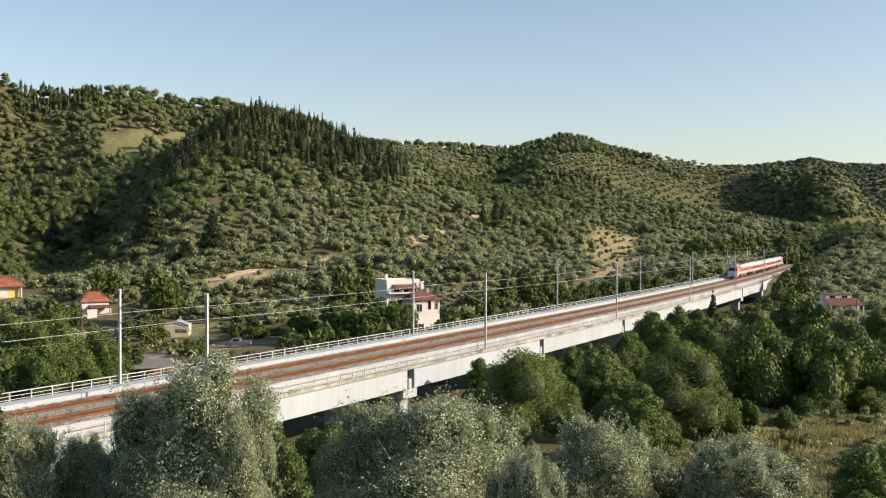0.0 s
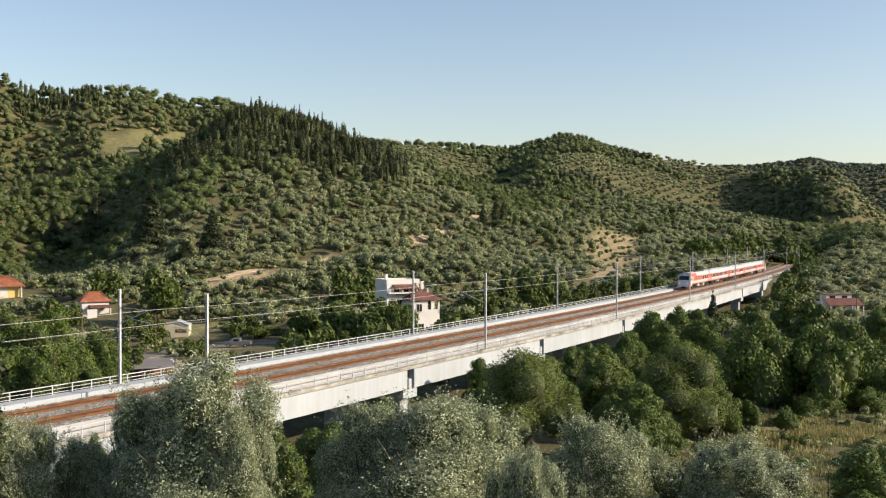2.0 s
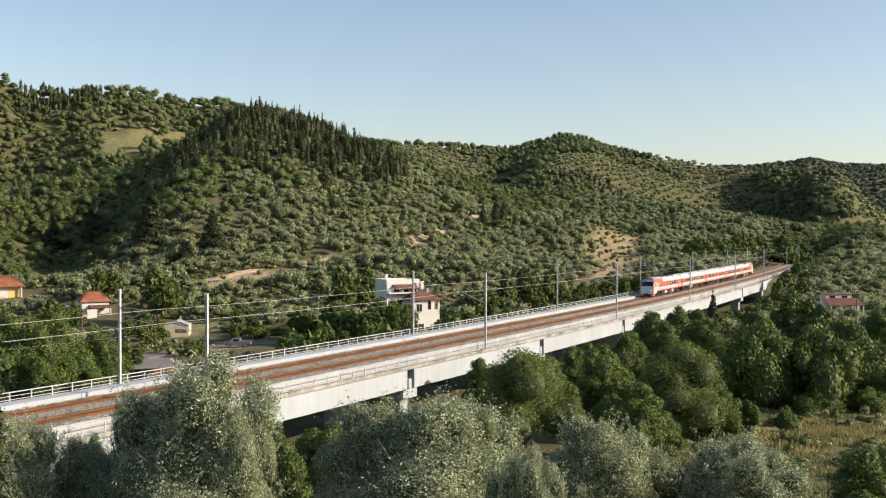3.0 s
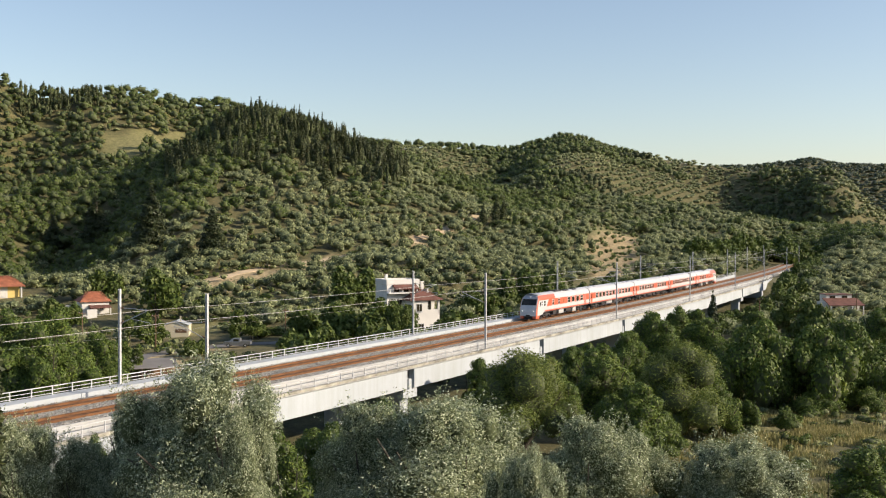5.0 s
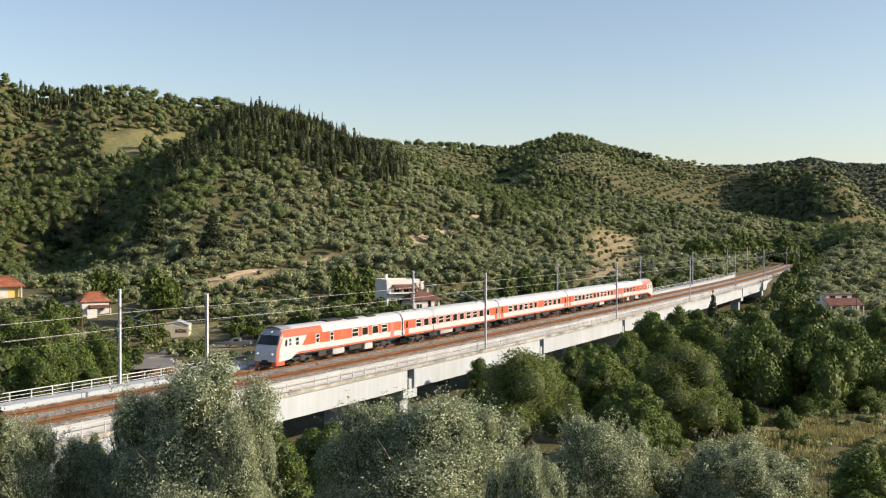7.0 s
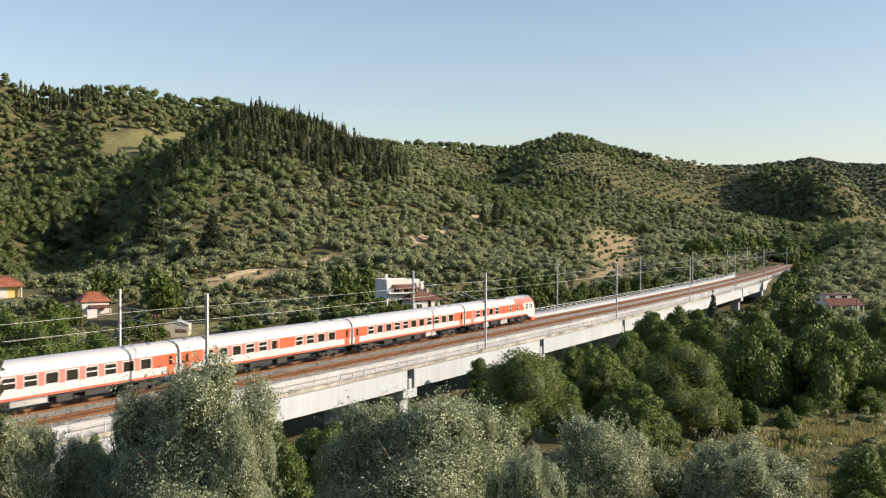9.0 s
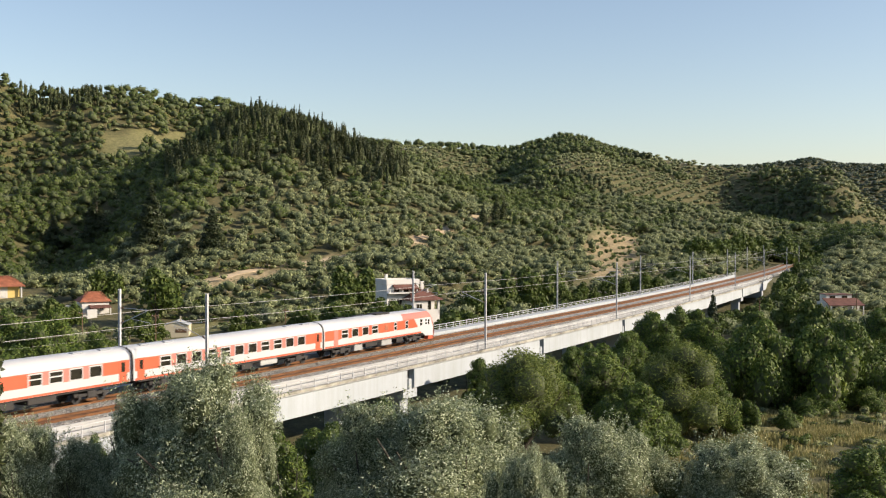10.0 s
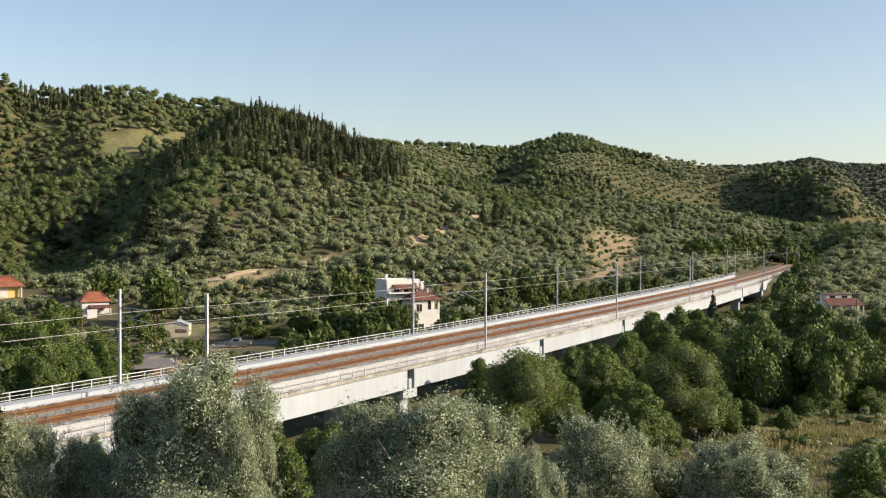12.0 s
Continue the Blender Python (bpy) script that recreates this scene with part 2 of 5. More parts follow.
def natural(x, y):
    u, r, b = polar(x, y)
    side = np.clip((np.abs(b) - radians(27)) / radians(60), 0, 1)
    uu = u * (1 - side) + 784 * side
    zA, rA = level(table(uu, A_U, A_V), uu, table(uu, A_U, A_R)), table(uu, A_U, A_R)
    zB, rB = level(table(uu, B_U, B_V), uu, table(uu, B_U, B_R)), table(uu, B_U, B_R)
    zC, rC = level(table(uu, C_U, C_V), uu, 2500), 2500.0
    rF = table(uu, F_U, F_R)
    zF = level(table(uu, F_U, F_V), uu, rF)
    zv = -8.8 + 0 * r
    near = [(0, EYE.z - 1.75), (6, EYE.z - 2.4), (14, 8.0), (30, 2.6), (50, -4.0), (72, -8.2)]
    ks = [(k + 0 * r, z + 0 * r) for k, z in near]
    ks += [(150 + 0 * r, zv), (rF * 0.72, np.minimum(zv + 1.2, zF)), (rF, zF), ((rF + rA) / 2, (zF * 0.55 + zA * 0.45)), (rA, zA),
           (rA * 1.12, zA - 13), ((rA * 1.12 + rB) / 2, (zA - 13) * 0.48 + zB * 0.46), (rB, zB), (rB * 1.2, zB - 25), (1900 + 0 * r, zB * 0.3 + 5), (rC + 0 * r, zC), (4200 + 0 * r, zC - 60)]
    z = ks[0][1].copy()
    for (r0, z0), (r1, z1) in zip(ks, ks[1:]):
        t = np.clip((r - r0) / (r1 - r0), 0, 1)
        e = t * t * (3 - 2 * t)
        t = 0.6 * t + 0.4 * e
        z = np.where(r >= r0, z0 + (z1 - z0) * t, z)
    rough = np.clip((r - 60) / 300, 0.08, 1) * np.clip(1.6 - r / 900, 0.25, 1)
    z = z + rough * ((vnoise(x, y, 70) - 0.5) * 9 + (vnoise(x, y, 23) - 0.5) * 3)
    # gullies and spurs on the slopes, dying out towards the crests
    ta = np.clip((r - rF) / (rA - rF), 0, 1)
    tb = np.clip((r - rA * 1.05) / (rB - rA * 1.05), 0, 1)
    z = z + np.sin(math.pi * ta) * (vnoise(x, y, 110) - 0.5) * 16 + np.sin(math.pi * tb) * (vnoise(x, y, 170) - 0.5) * 30
    # a wooded hollow beside the near hill's spur, and a spur on the hill behind
    bell = lambda c, w: np.exp(-((uu - c) / w) ** 2)
    rise = np.clip((r - rF * 0.95) / 90, 0, 1) * np.clip((rA * 0.98 - r) / (rA * 0.2), 0, 1)
    z = z + (1 - side) * rise * (8 * bell(330, 90) - 15 * bell(80, 125))
    z = z + (1 - side) * np.sin(math.pi * tb) * (26 * bell(1470, 60) - 24 * bell(1310, 85) + 6 * bell(215, 90) - 24 * bell(0, 120) + 14 * bell(1010, 110) - 12 * bell(840, 80))
    return z


def land(x, y):
    """Height of the ground, with the railway's bank beyond both ends of the viaduct."""
    x, y = np.asarray(x, float), np.asarray(y, float)
    z = natural(x, y)
    a = np.arctan2(x - S0, 1 / KAPPA - y)
    s = np.where(x < S0, x, S0 + a / KAPPA)
    off = np.where(x < S0, y, 1 / KAPPA - np.hypot(x - S0, 1 / KAPPA - y)) + 2.1
    under = np.clip(1 - (np.abs(off) - 7) / 10, 0, 1)
    z = np.where((s > -60) & (s < 318), np.minimum(z, z * (1 - under) + np.minimum(z, -8.2) * under), z)
    bank = np.clip((s - 300) / 32, 0, 1) + np.clip((-48 - s) / 20, 0, 1)
    bank = np.clip(bank, 0, 1) * np.clip((620 - s) / 120, 0, 1)
    w = np.clip(1 - (np.abs(off) - 8) / 20, 0, 1)
    w = w * w * (3 - 2 * w) * bank
    return z * (1 - w) + (-0.95) * w


def land_at(x, y):
    return float(land(np.array([x]), np.array([y]))[0])


# ---------------- mesh helpers ----------------
def mesh_np(name, verts, faces, mats, index=None, smooth=False):
    """A mesh from arrays; faces all of one size."""
    me = bpy.data.meshes.new(name)
    verts, faces = np.asarray(verts, np.float32), np.asarray(faces, np.int32)
    n, k = faces.shape
    me.vertices.add(len(verts))
    me.vertices.foreach_set("co", verts.ravel())
    me.loops.add(n * k)
    me.loops.foreach_set("vertex_index", faces.ravel())
    me.polygons.add(n)
    me.polygons.foreach_set("loop_start", np.arange(0, n * k, k, dtype=np.int32))
    if smooth:
        me.polygons.foreach_set("use_smooth", np.ones(n, bool))
    for m in mats:
        me.materials.append(m)
    if index is not None:
        me.polygons.foreach_set("material_index", np.asarray(index, np.int32))
    me.update(calc_edges=True)
    me.validate()
    return me


def part(name, bm, material, parent=None, label=""):
    """Links a bmesh as one mesh object under a thing or a part."""
    me = bpy.data.meshes.new(name)
    bm.to_mesh(me)
    bm.free()
    me.materials.append(material)
    ob = new(name, me)
    if parent is not None:
        ob.parent = parent
    if label:
        tagged(ob, label)
    return ob


def shared(name, me, parent, m=None, label=""):
    ob = new(name, me)
    ob.parent = parent
    if m is not None:
        ob.matrix_basis = m
    if label:
        tagged(ob, label)
    return ob


def box(bm, x0, x1, y0, y1, z0, z1, bevel=0.0):
    r = bmesh.ops.create_cube(bm, size=1)
    vs = r["verts"]
    bmesh.ops.transform(bm, matrix=Matrix.Translation(((x0 + x1) / 2, (y0 + y1) / 2, (z0 + z1) / 2)) @ Matrix.Diagonal((x1 - x0, y1 - y0, z1 - z0, 1)), verts=vs)
    if bevel:
        es = list({e for v in vs for e in v.link_edges})
        bmesh.ops.bevel(bm, geom=es, offset=bevel, segments=2, affect="EDGES", profile=0.5)
    return bm


def boxes(*dims, bevel=0.0):
    bm = bmesh.new()
    for d in dims:
        box(bm, *d, bevel=bevel)
    return bm


def rod(bm, a, b, r0, r1=None, seg=8):
    a, b = Vector(a), Vector(b)
    d = b - a
    q = d.to_track_quat("Z", "Y").to_matrix().to_4x4()
    bmesh.ops.create_cone(bm, cap_ends=True, segments=seg, radius1=r0, radius2=r0 if r1 is None else r1, depth=d.length, matrix=Matrix.Translation((a + b) / 2) @ q)
    return bm


def empty(name, m, label, category, group="", kind=""):
    ob = new(name)
    ob.empty_display_size = 0.5
    ob.matrix_basis = m
    return tagged(ob, label, category, group, kind)


def sweep(section, s0, s1, step=6.0):
    """A bar with the section (off, z), laid along the railway from s0 to s1."""
    bm = bmesh.new()
    n = max(1, int(math.ceil((s1 - s0) / step)))
    rings = []
    for i in range(n + 1):
        s = s0 + (s1 - s0) * i / n
        rings.append([bm.verts.new(line_at(s, o, z)) for o, z in section])
    k = len(section)
    for a, b in zip(rings, rings[1:]):
        for i in range(k):
            bm.faces.new((a[i], b[i], b[(i + 1) % k], a[(i + 1) % k]))
    bm.faces.new(rings[0][::-1])
    bm.faces.new(rings[-1])
    bmesh.ops.recalc_face_normals(bm, faces=bm.faces)
    return bm


def rect(o0, o1, z0, z1):
    return [(o0, z0), (o1, z0), (o1, z1), (o0, z1)]


# ---------------- the land ----------------
def build_land():
    inner = np.radians(np.arange(-29, 29.01, 0.25))
    outer = np.radians(np.linspace(29, 331, 90)[1:-1])
    bear = np.concatenate([inner, outer])
    rr = np.concatenate([[0.01, 1.2], np.arange(3, 120, 3.0), np.geomspace(120, 4500, 190)])
    B, R = np.meshgrid(bear, rr, indexing="ij")
    X = EYE.x + R * (HX * np.cos(B) + HY * np.sin(B))
    Y = EYE.y + R * (HY * np.cos(B) - HX * np.sin(B))
    Z = land(X, Y)
    nb, nr = B.shape
    verts = np.stack([X, Y, Z], -1).reshape(-1, 3)
    i, j = np.meshgrid(np.arange(nb), np.arange(nr - 1), indexing="ij")
    i2 = (i + 1) % nb
    faces = np.stack([i * nr + j, i * nr + j + 1, i2 * nr + j + 1, i2 * nr + j], -1).reshape(-1, 4)
    me = mesh_np("ground", verts, faces, [GROUND], smooth=True)
    straw, earth = cover(verts[:, 0], verts[:, 1])
    for n, v in (("straw", straw), ("earth", earth)):
        me.attributes.new(n, "FLOAT", "POINT").data.foreach_set("value", v.astype(np.float32))
    ob = new("ground", me)
    return tagged(ob, "valley and hillsides of dry grass, scrub and bare earth", "ground", kind="structure")


# open patches in the plan: across, range, half width across, half depth, turn
MEADOWS = [(330, 226, 60, 8), (1090, 410, 46, 70), (1545, 935, 30, 40), (214, 730, 42, 26), (272, 746, 46, 20), (334, 772, 44, 18), (1480, 138, 130, 8), (1320, 118, 90, 5)]
EARTHS = [(1082, 380, 54, 62), (1100, 440, 40, 14), (1060, 335, 12, 14), (1452, 850, 7, 9), (600, 440, 14, 7), (540, 470, 12, 7), (400, 277, 38, 8), (450, 284, 34, 9), (505, 295, 34, 9), (555, 306, 32, 9), (604, 314, 28, 8), (745, 357, 24, 8), (800, 383, 36, 8), (1010, 470, 22, 22), (260, 178, 70, 12), (380, 200, 60, 5)]


def cover(x, y):
    u, r, b = polar(x, y)
    w = (vnoise(x, y, 22) - 0.5) * 1.1 + (vnoise(x, y, 8) - 0.5) * 0.8
    def patch(rows):
        out = np.zeros_like(u)
        for cu, cr, hu, hr in rows:
            d = ((u - cu) / hu) ** 2 + ((r - cr) / hr) ** 2
            out = np.maximum(out, np.clip(2.2 * (1.15 - d + w), 0, 1))
        return out
    return patch(MEADOWS), patch(EARTHS)


def open_ground(x, y):
    s, e = cover(x, y)
    return np.maximum(s, e)


build_land()

# ---------------- the viaduct ----------------
NEAR, FAR = -7.95, 3.75                 # edges of the deck, across the line
TRACKS = (0.0, -4.2)
JOINTS = [-47.5, -11.5, 24.5, 60.5, 96.6, 132.8, 169.4, 205.4, 241.4, 277.4, 313.0]


def build_viaduct():
    v = empty("viaduct", Matrix(), "pale concrete railway viaduct with steel railings, over trees", "bridge", kind="structure")
    for k, (a, b) in enumerate(zip(JOINTS, JOINTS[1:])):
        g0, g1 = a + 0.75, b - 0.75
        part("deck_slab", sweep([(NEAR, -0.98), (NEAR, -1.22), (NEAR + 0.25, -1.3), (FAR - 0.25, -1.3), (FAR, -1.22), (FAR, -0.98)], a + 0.03, b - 0.03), CONCRETE_GREY, v)
        part("girder", sweep([(NEAR + 0.12, -1.3), (NEAR + 0.12, -3.3), (NEAR + 0.8, -3.3), (NEAR + 0.8, -1.3)], g0, g1), CONCRETE, v)
        part("girder", sweep([(FAR - 0.8, -1.3), (FAR - 0.8, -3.3), (FAR - 0.12, -3.3), (FAR - 0.12, -1.3)], g0, g1), CONCRETE, v)
        for c in (-4.9, -2.1, 0.7):
            part("girder", sweep(rect(c - 0.35, c + 0.35, -3.3, -1.3), g0, g1), CONCRETE, v)
        part("edge_beam", sweep(rect(NEAR - 0.06, NEAR + 0.3, -1.12, -0.88), a + 0.03, b - 0.03), STAINED, v)
        part("ballast_wall", sweep(rect(-6.62, -6.4, -0.98, -0.12), a + 0.03, b - 0.03), CONCRETE_GREY, v)
        part("parapet", sweep([(2.15, -0.98), (2.15, 0.22), (FAR, 0.22), (FAR, -0.98)], a + 0.03, b - 0.03), CONCRETE, v)
    for s in JOINTS[1:-1]:
        build_pier(v, s)
    # abutment with wing wall at the far end
    part("abutment", sweep(rect(NEAR + 0.3, FAR - 0.3, -10.5, -1.3), 311.8, 316.0), CONCRETE, v)
    part("wing_wall", sweep([(NEAR, -3.4), (NEAR + 0.45, -3.4), (NEAR + 0.45, -0.9), (NEAR, -0.9)], 313.1, 334), CONCRETE, v)
    part("wing_wall", sweep([(FAR - 0.45, -4.6), (FAR, -4.6), (FAR, 0.22), (FAR - 0.45, 0.22)], 313.1, 337), CONCRETE, v)
    part("abutment", sweep(rect(NEAR + 0.3, FAR - 0.3, -10.5, -1.3), -51.0, -46.6), CONCRETE, v)
    return v


def build_pier(v, s):
    zb = min(land_at(*line_at(s, o)[:2]) for o in (NEAR, -2.1, FAR)) - 0.6
    turn = pose(*line_at(s, 0, 0), 0, 0, line_turn(s))
    bm = boxes((-1.5, 1.5, NEAR + 0.2, FAR - 0.2, -4.35, -3.42), bevel=0.05)
    ob = part("pier_cap", bm, CONCRETE, v)
    ob.matrix_basis = turn
    bm = boxes(*[(x - 0.35, x + 0.35, o - 0.35, o + 0.35, -3.43, -3.29) for x in (-1.0, 1.0) for o in (-7.4, -4.9, -2.1, 0.7, 3.2)])
    ob = part("bearing", bm, CONCRETE_GREY, v)
    ob.matrix_basis = turn
    bm = boxes((-0.3, 0.3, NEAR + 0.2, NEAR + 0.75, -3.43, -2.3), (-0.3, 0.3, FAR - 0.75, FAR - 0.2, -3.43, -2.3), bevel=0.02)
    ob = part("shear_key", bm, CONCRETE, v)
    ob.matrix_basis = turn
    for o in (-6.0, 1.8):
        bm = boxes((-0.85, 0.85, o - 1.0, o + 1.0, zb, -4.34), bevel=0.12)
        ob = part("pier_column", bm, CONCRETE, v)
        ob.matrix_basis = turn


def build_railing(name, off, z0, h, s0, s1, every, label):
    r = empty(name, Matrix(), label, "railing", kind="structure")
    n = int((s1 - s0) / every)
    me = None
    for i in range(n + 1):
        s = s0 + i * every
        m = pose(*line_at(s, off, z0), 0, 0, line_turn(s))
        if me is None:
            me = part("post", boxes((-0.045, 0.045, -0.03, 0.03, 0, h), (-0.09, 0.09, -0.08, 0.08, 0, 0.02)), STEEL, r)
            me.matrix_basis = m
        else:
            shared("post", me.data, r, m)
    for z, t in ((h - 0.03, 0.035), (h * 0.55, 0.022), (h * 0.18, 0.022)):
        part("rail", sweep(rect(off - t, off + t, z0 + z - t, z0 + z + t), s0, s1), STEEL, r)
    return r


def build_tracks():
    # ballast bed, with a rounded shoulder on either side
    bed = part("ballast", sweep([(2.149, -0.96), (2.149, -0.42), (1.75, -0.14), (0.95, -0.13), (0.84, -0.2), (-0.84, -0.2), (-0.95, -0.13), (-2.1, -0.17), (-3.25, -0.13), (-3.36, -0.2), (-5.04, -0.2), (-5.15, -0.13), (-5.95, -0.14), (-6.399, -0.4), (-6.399, -0.96)], -47, 640), STONE)
    tagged(bed, "grey crushed-stone ballast bed of a double railway track", "ballast", kind="structure")
    rng = np.random.default_rng(3)
    for c in TRACKS:
        t = empty("railway_track", Matrix(), "rust-brown rails on sleepers in grey ballast", "railway track", "tracks on the viaduct")
        for g in (-0.75, 0.75):
            o = c + g
            part("rail", sweep([(o - 0.07, -0.19), (o + 0.07, -0.19), (o + 0.02, -0.15), (o + 0.02, -0.05), (o + 0.037, -0.04), (o + 0.037, 0), (o - 0.037, 0), (o - 0.037, -0.04), (o - 0.02, -0.05), (o - 0.02, -0.15)], -47, 640), RUST, t)
        part("stained_ballast", sweep([(c - 0.87, -0.215), (c - 0.84, -0.18), (c + 0.84, -0.18), (c + 0.87, -0.215)], -47, 640), RUST_STONE, t)
        me = None
        for i in range(290):
            s = 40 + i * 0.62
            m = pose(*line_at(s, c, 0), 0, 0, line_turn(s))
            if me is None:
                ob = part("sleeper", boxes((-0.13, 0.13, -1.28, 1.28, -0.3, -0.165), bevel=0.02), SLEEPER, t)
                ob.matrix_basis, me = m, ob.data
            else:
                shared("sleeper", me, t, m)
    # loose stones between and beside the tracks
    n = 22000
    s = 42 + 110 * rng.random(n) ** 1.5
    bands = np.array([(-2.1, 1.2), (1.5, 0.55), (-5.75, 0.6)])
    w = bands[rng.choice(3, n, p=[0.5, 0.25, 0.25])]
    off = w[:, 0] + w[:, 1] * (2 * rng.random(n) - 1)
    base = np.array([line_at(a, b, -0.14)[:] for a, b in zip(s, off)])
    sz = 0.035 + 0.045 * rng.random(n)
    d = rng.normal(size=(n, 4, 3))
    d /= np.linalg.norm(d, axis=2, keepdims=True)
    verts = (base[:, None] + d * sz[:, None, None] * 1.2).reshape(-1, 3)
    k = np.arange(n)[:, None] * 4
    faces = np.concatenate([k + np.array(f) for f in ((0, 1, 2), (0, 2, 3), (0, 3, 1), (1, 3, 2))])
    ob = new("ballast_stones", mesh_np("ballast_stones", verts, faces, [LOOSE]))
    tagged(ob, "loose grey crushed stones between the tracks", "gravel", kind="stuff")


def build_mast(s, off, side):
    """A catenary mast with its bracket; side is +1 where the arm reaches to the far side."""
    z0 = 0.22 if off > 0 else -0.98
    top = 8.43
    m = empty("catenary_mast", pose(*line_at(s, off, z0), 0, 0, line_turn(s)), "grey galvanised steel catenary mast on the viaduct edge", "catenary mast", "masts along the railway")
    h = top - z0
    bm = boxes((-0.1, 0.1, -0.1, -0.08, 0.03, h), (-0.1, 0.1, 0.08, 0.1, 0.03, h), (-0.012, 0.012, -0.08, 0.08, 0.03, h))
    part("post", bm, STEEL, m)
    part("base_plate", boxes((-0.25, 0.25, -0.22, 0.22, 0, 0.035), bevel=0.008), STEEL, m)
    bm = bmesh.new()
    for x in (-0.2, 0.2):
        for y in (-0.17, 0.17):
            rod(bm, (x, y, 0.03), (x, y, 0.14), 0.02)
    part("bolt", bm, STEEL, m)
    zc = 5.35 - z0                       # contact wire
    zm = (6.72 if off > 0 else 6.0) - z0                        # messenger wire
    reach = side * (abs(off - (TRACKS[0] if off > 0 else TRACKS[1])))
    bm = bmesh.new()
    rod(bm, (0, side * 0.12, zm - 1.25), (0, reach, zm), 0.03)
    part("strut", bm, STEEL, m)
    bm = bmesh.new()
    rod(bm, (0, side * 0.12, zm + 0.1), (0, reach * 0.97, zm), 0.022)
    part("tie_rod", bm, STEEL, m)
    bm = bmesh.new()
    rod(bm, (0, reach * 0.38, zm - 0.8), (0, reach * 1.05, zc + 0.28), 0.02)
    rod(bm, (0, reach * 1.05, zc + 0.28), (0, reach * 0.92, zc + 0.02), 0.014)
    part("steady_arm", bm, STEEL, m)
    bm = bmesh.new()
    for zz in (zm - 1.2, zm + 0.1):
        for q in range(4):
            rod(bm, (0, side * (0.2 + q * 0.07), zz + (0.05 * q if zz < zm else 0)), (0, side * (0.24 + q * 0.07), zz + (0.05 * q if zz < zm else 0)), 0.075, 0.05, 10)
    part("insulator", bm, WOOD, m, "brown ribbed insulators")
    return m


def wire_curve(name, pts, radius, mat, label):
    cu = bpy.data.curves.new(name, "CURVE")
    cu.dimensions, cu.bevel_depth, cu.bevel_resolution = "3D", radius, 1
    sp = cu.splines.new("POLY")
    sp.points.add(len(pts) - 1)
    for p, q in zip(sp.points, pts):
        p.co = (*q, 1)
    cu.materials.append(mat)
    return tagged(new(name, cu), label, "wire", "overhead wires")


MAST_NEAR = [64.6 + 50.92 * k for k in range(-2, 8)]
MAST_FAR = [65.9 + 50.92 * k for k in range(-2, 8)]


def build_catenary():
    for s in MAST_NEAR:
        build_mast(s, -7.53 if s < 338 else -8.6, 1)
    for s in MAST_FAR:
        build_mast(s, 3.39 if s < 338 else 4.6, -1)
    for c, ss, top in ((TRACKS[1], MAST_NEAR, 6.0), (TRACKS[0], MAST_FAR, 6.72)):
        mess, cont = [], []
        for a, b in zip(ss, ss[1:]):
            for i in range(12):
                t = i / 12
                mess.append(line_at(a + (b - a) * t, c, top - 0.15 * 4 * t * (1 - t)))
        for k, s in enumerate(ss):
            cont.append(line_at(s, c + (0.2 if k % 2 else -0.2), 5.3))
        wire_curve("messenger_wire", mess, 0.017, WIRE, "thin sagging steel messenger wire over the track")
        wire_curve("contact_wire", cont, 0.004, WIRE, "taut copper contact wire over the track")
        bm = bmesh.new()
        for a, b in zip(ss, ss[1:]):
            for i in range(1, 8):
                t = i / 8
                p = line_at(a + (b - a) * t, c, 0)
                rod(bm, (p.x, p.y, 5.3), (p.x, p.y, top - 0.6 * t * (1 - t)), 0.004, seg=4)
        tagged(part("dropper_wire", bm, WIRE), "thin droppers between the overhead wires", "wire", kind="stuff")


build_viaduct()
build_tracks()
build_railing("railing_near", NEAR + 0.12, -0.88, 0.84, 26, 336, 2.12, "grey steel handrail along the viaduct walkway")
build_railing("railing_far", 3.6, 0.22, 0.74, 26, 337, 2.05, "grey steel handrail on the viaduct parapet")
build_catenary()

# ---------------- the train ----------------
HALF = 1.41


def section(w=1.0, zb=1.2, zt=4.0):
    """Car body outline, from the lower near side over the roof to the lower far side."""
    ys = [(HALF * w, zb), (HALF * w, 2.0), (HALF * w, 2.95), (HALF * w * 0.985, 3.15), (HALF * w * 0.93, 3.42), (HALF * w * 0.78, 3.7), (HALF * w * 0.5, 3.9), (0, 4.0)]
    k = (zt - zb) / (4.0 - 1.2)
    half = [(y, zb + (z - 1.2) * k) for y, z in ys]
    return half + [(-y, z) for y, z in half[-2::-1]]


def loft(rows):
    """rows: x and a section list, skinned and closed."""
    bm = bmesh.new()
    rings = [[bm.verts.new((x, y, z)) for y, z in sec] for x, sec in rows]
    k = len(rings[0])
    for a, b in zip(rings, rings[1:]):
        for i in range(k):
            bm.faces.new((a[i], a[(i + 1) % k], b[(i + 1) % k], b[i]))
    bm.faces.new(rings[0])
    bm.faces.new(rings[-1][::-1])
    bmesh.ops.recalc_face_normals(bm, faces=bm.faces)
    for f in bm.faces:
        f.smooth = True
    return bm


def crisp(ob, angle=35):
    ob.data.set_sharp_from_angle(angle=radians(angle))
    return ob


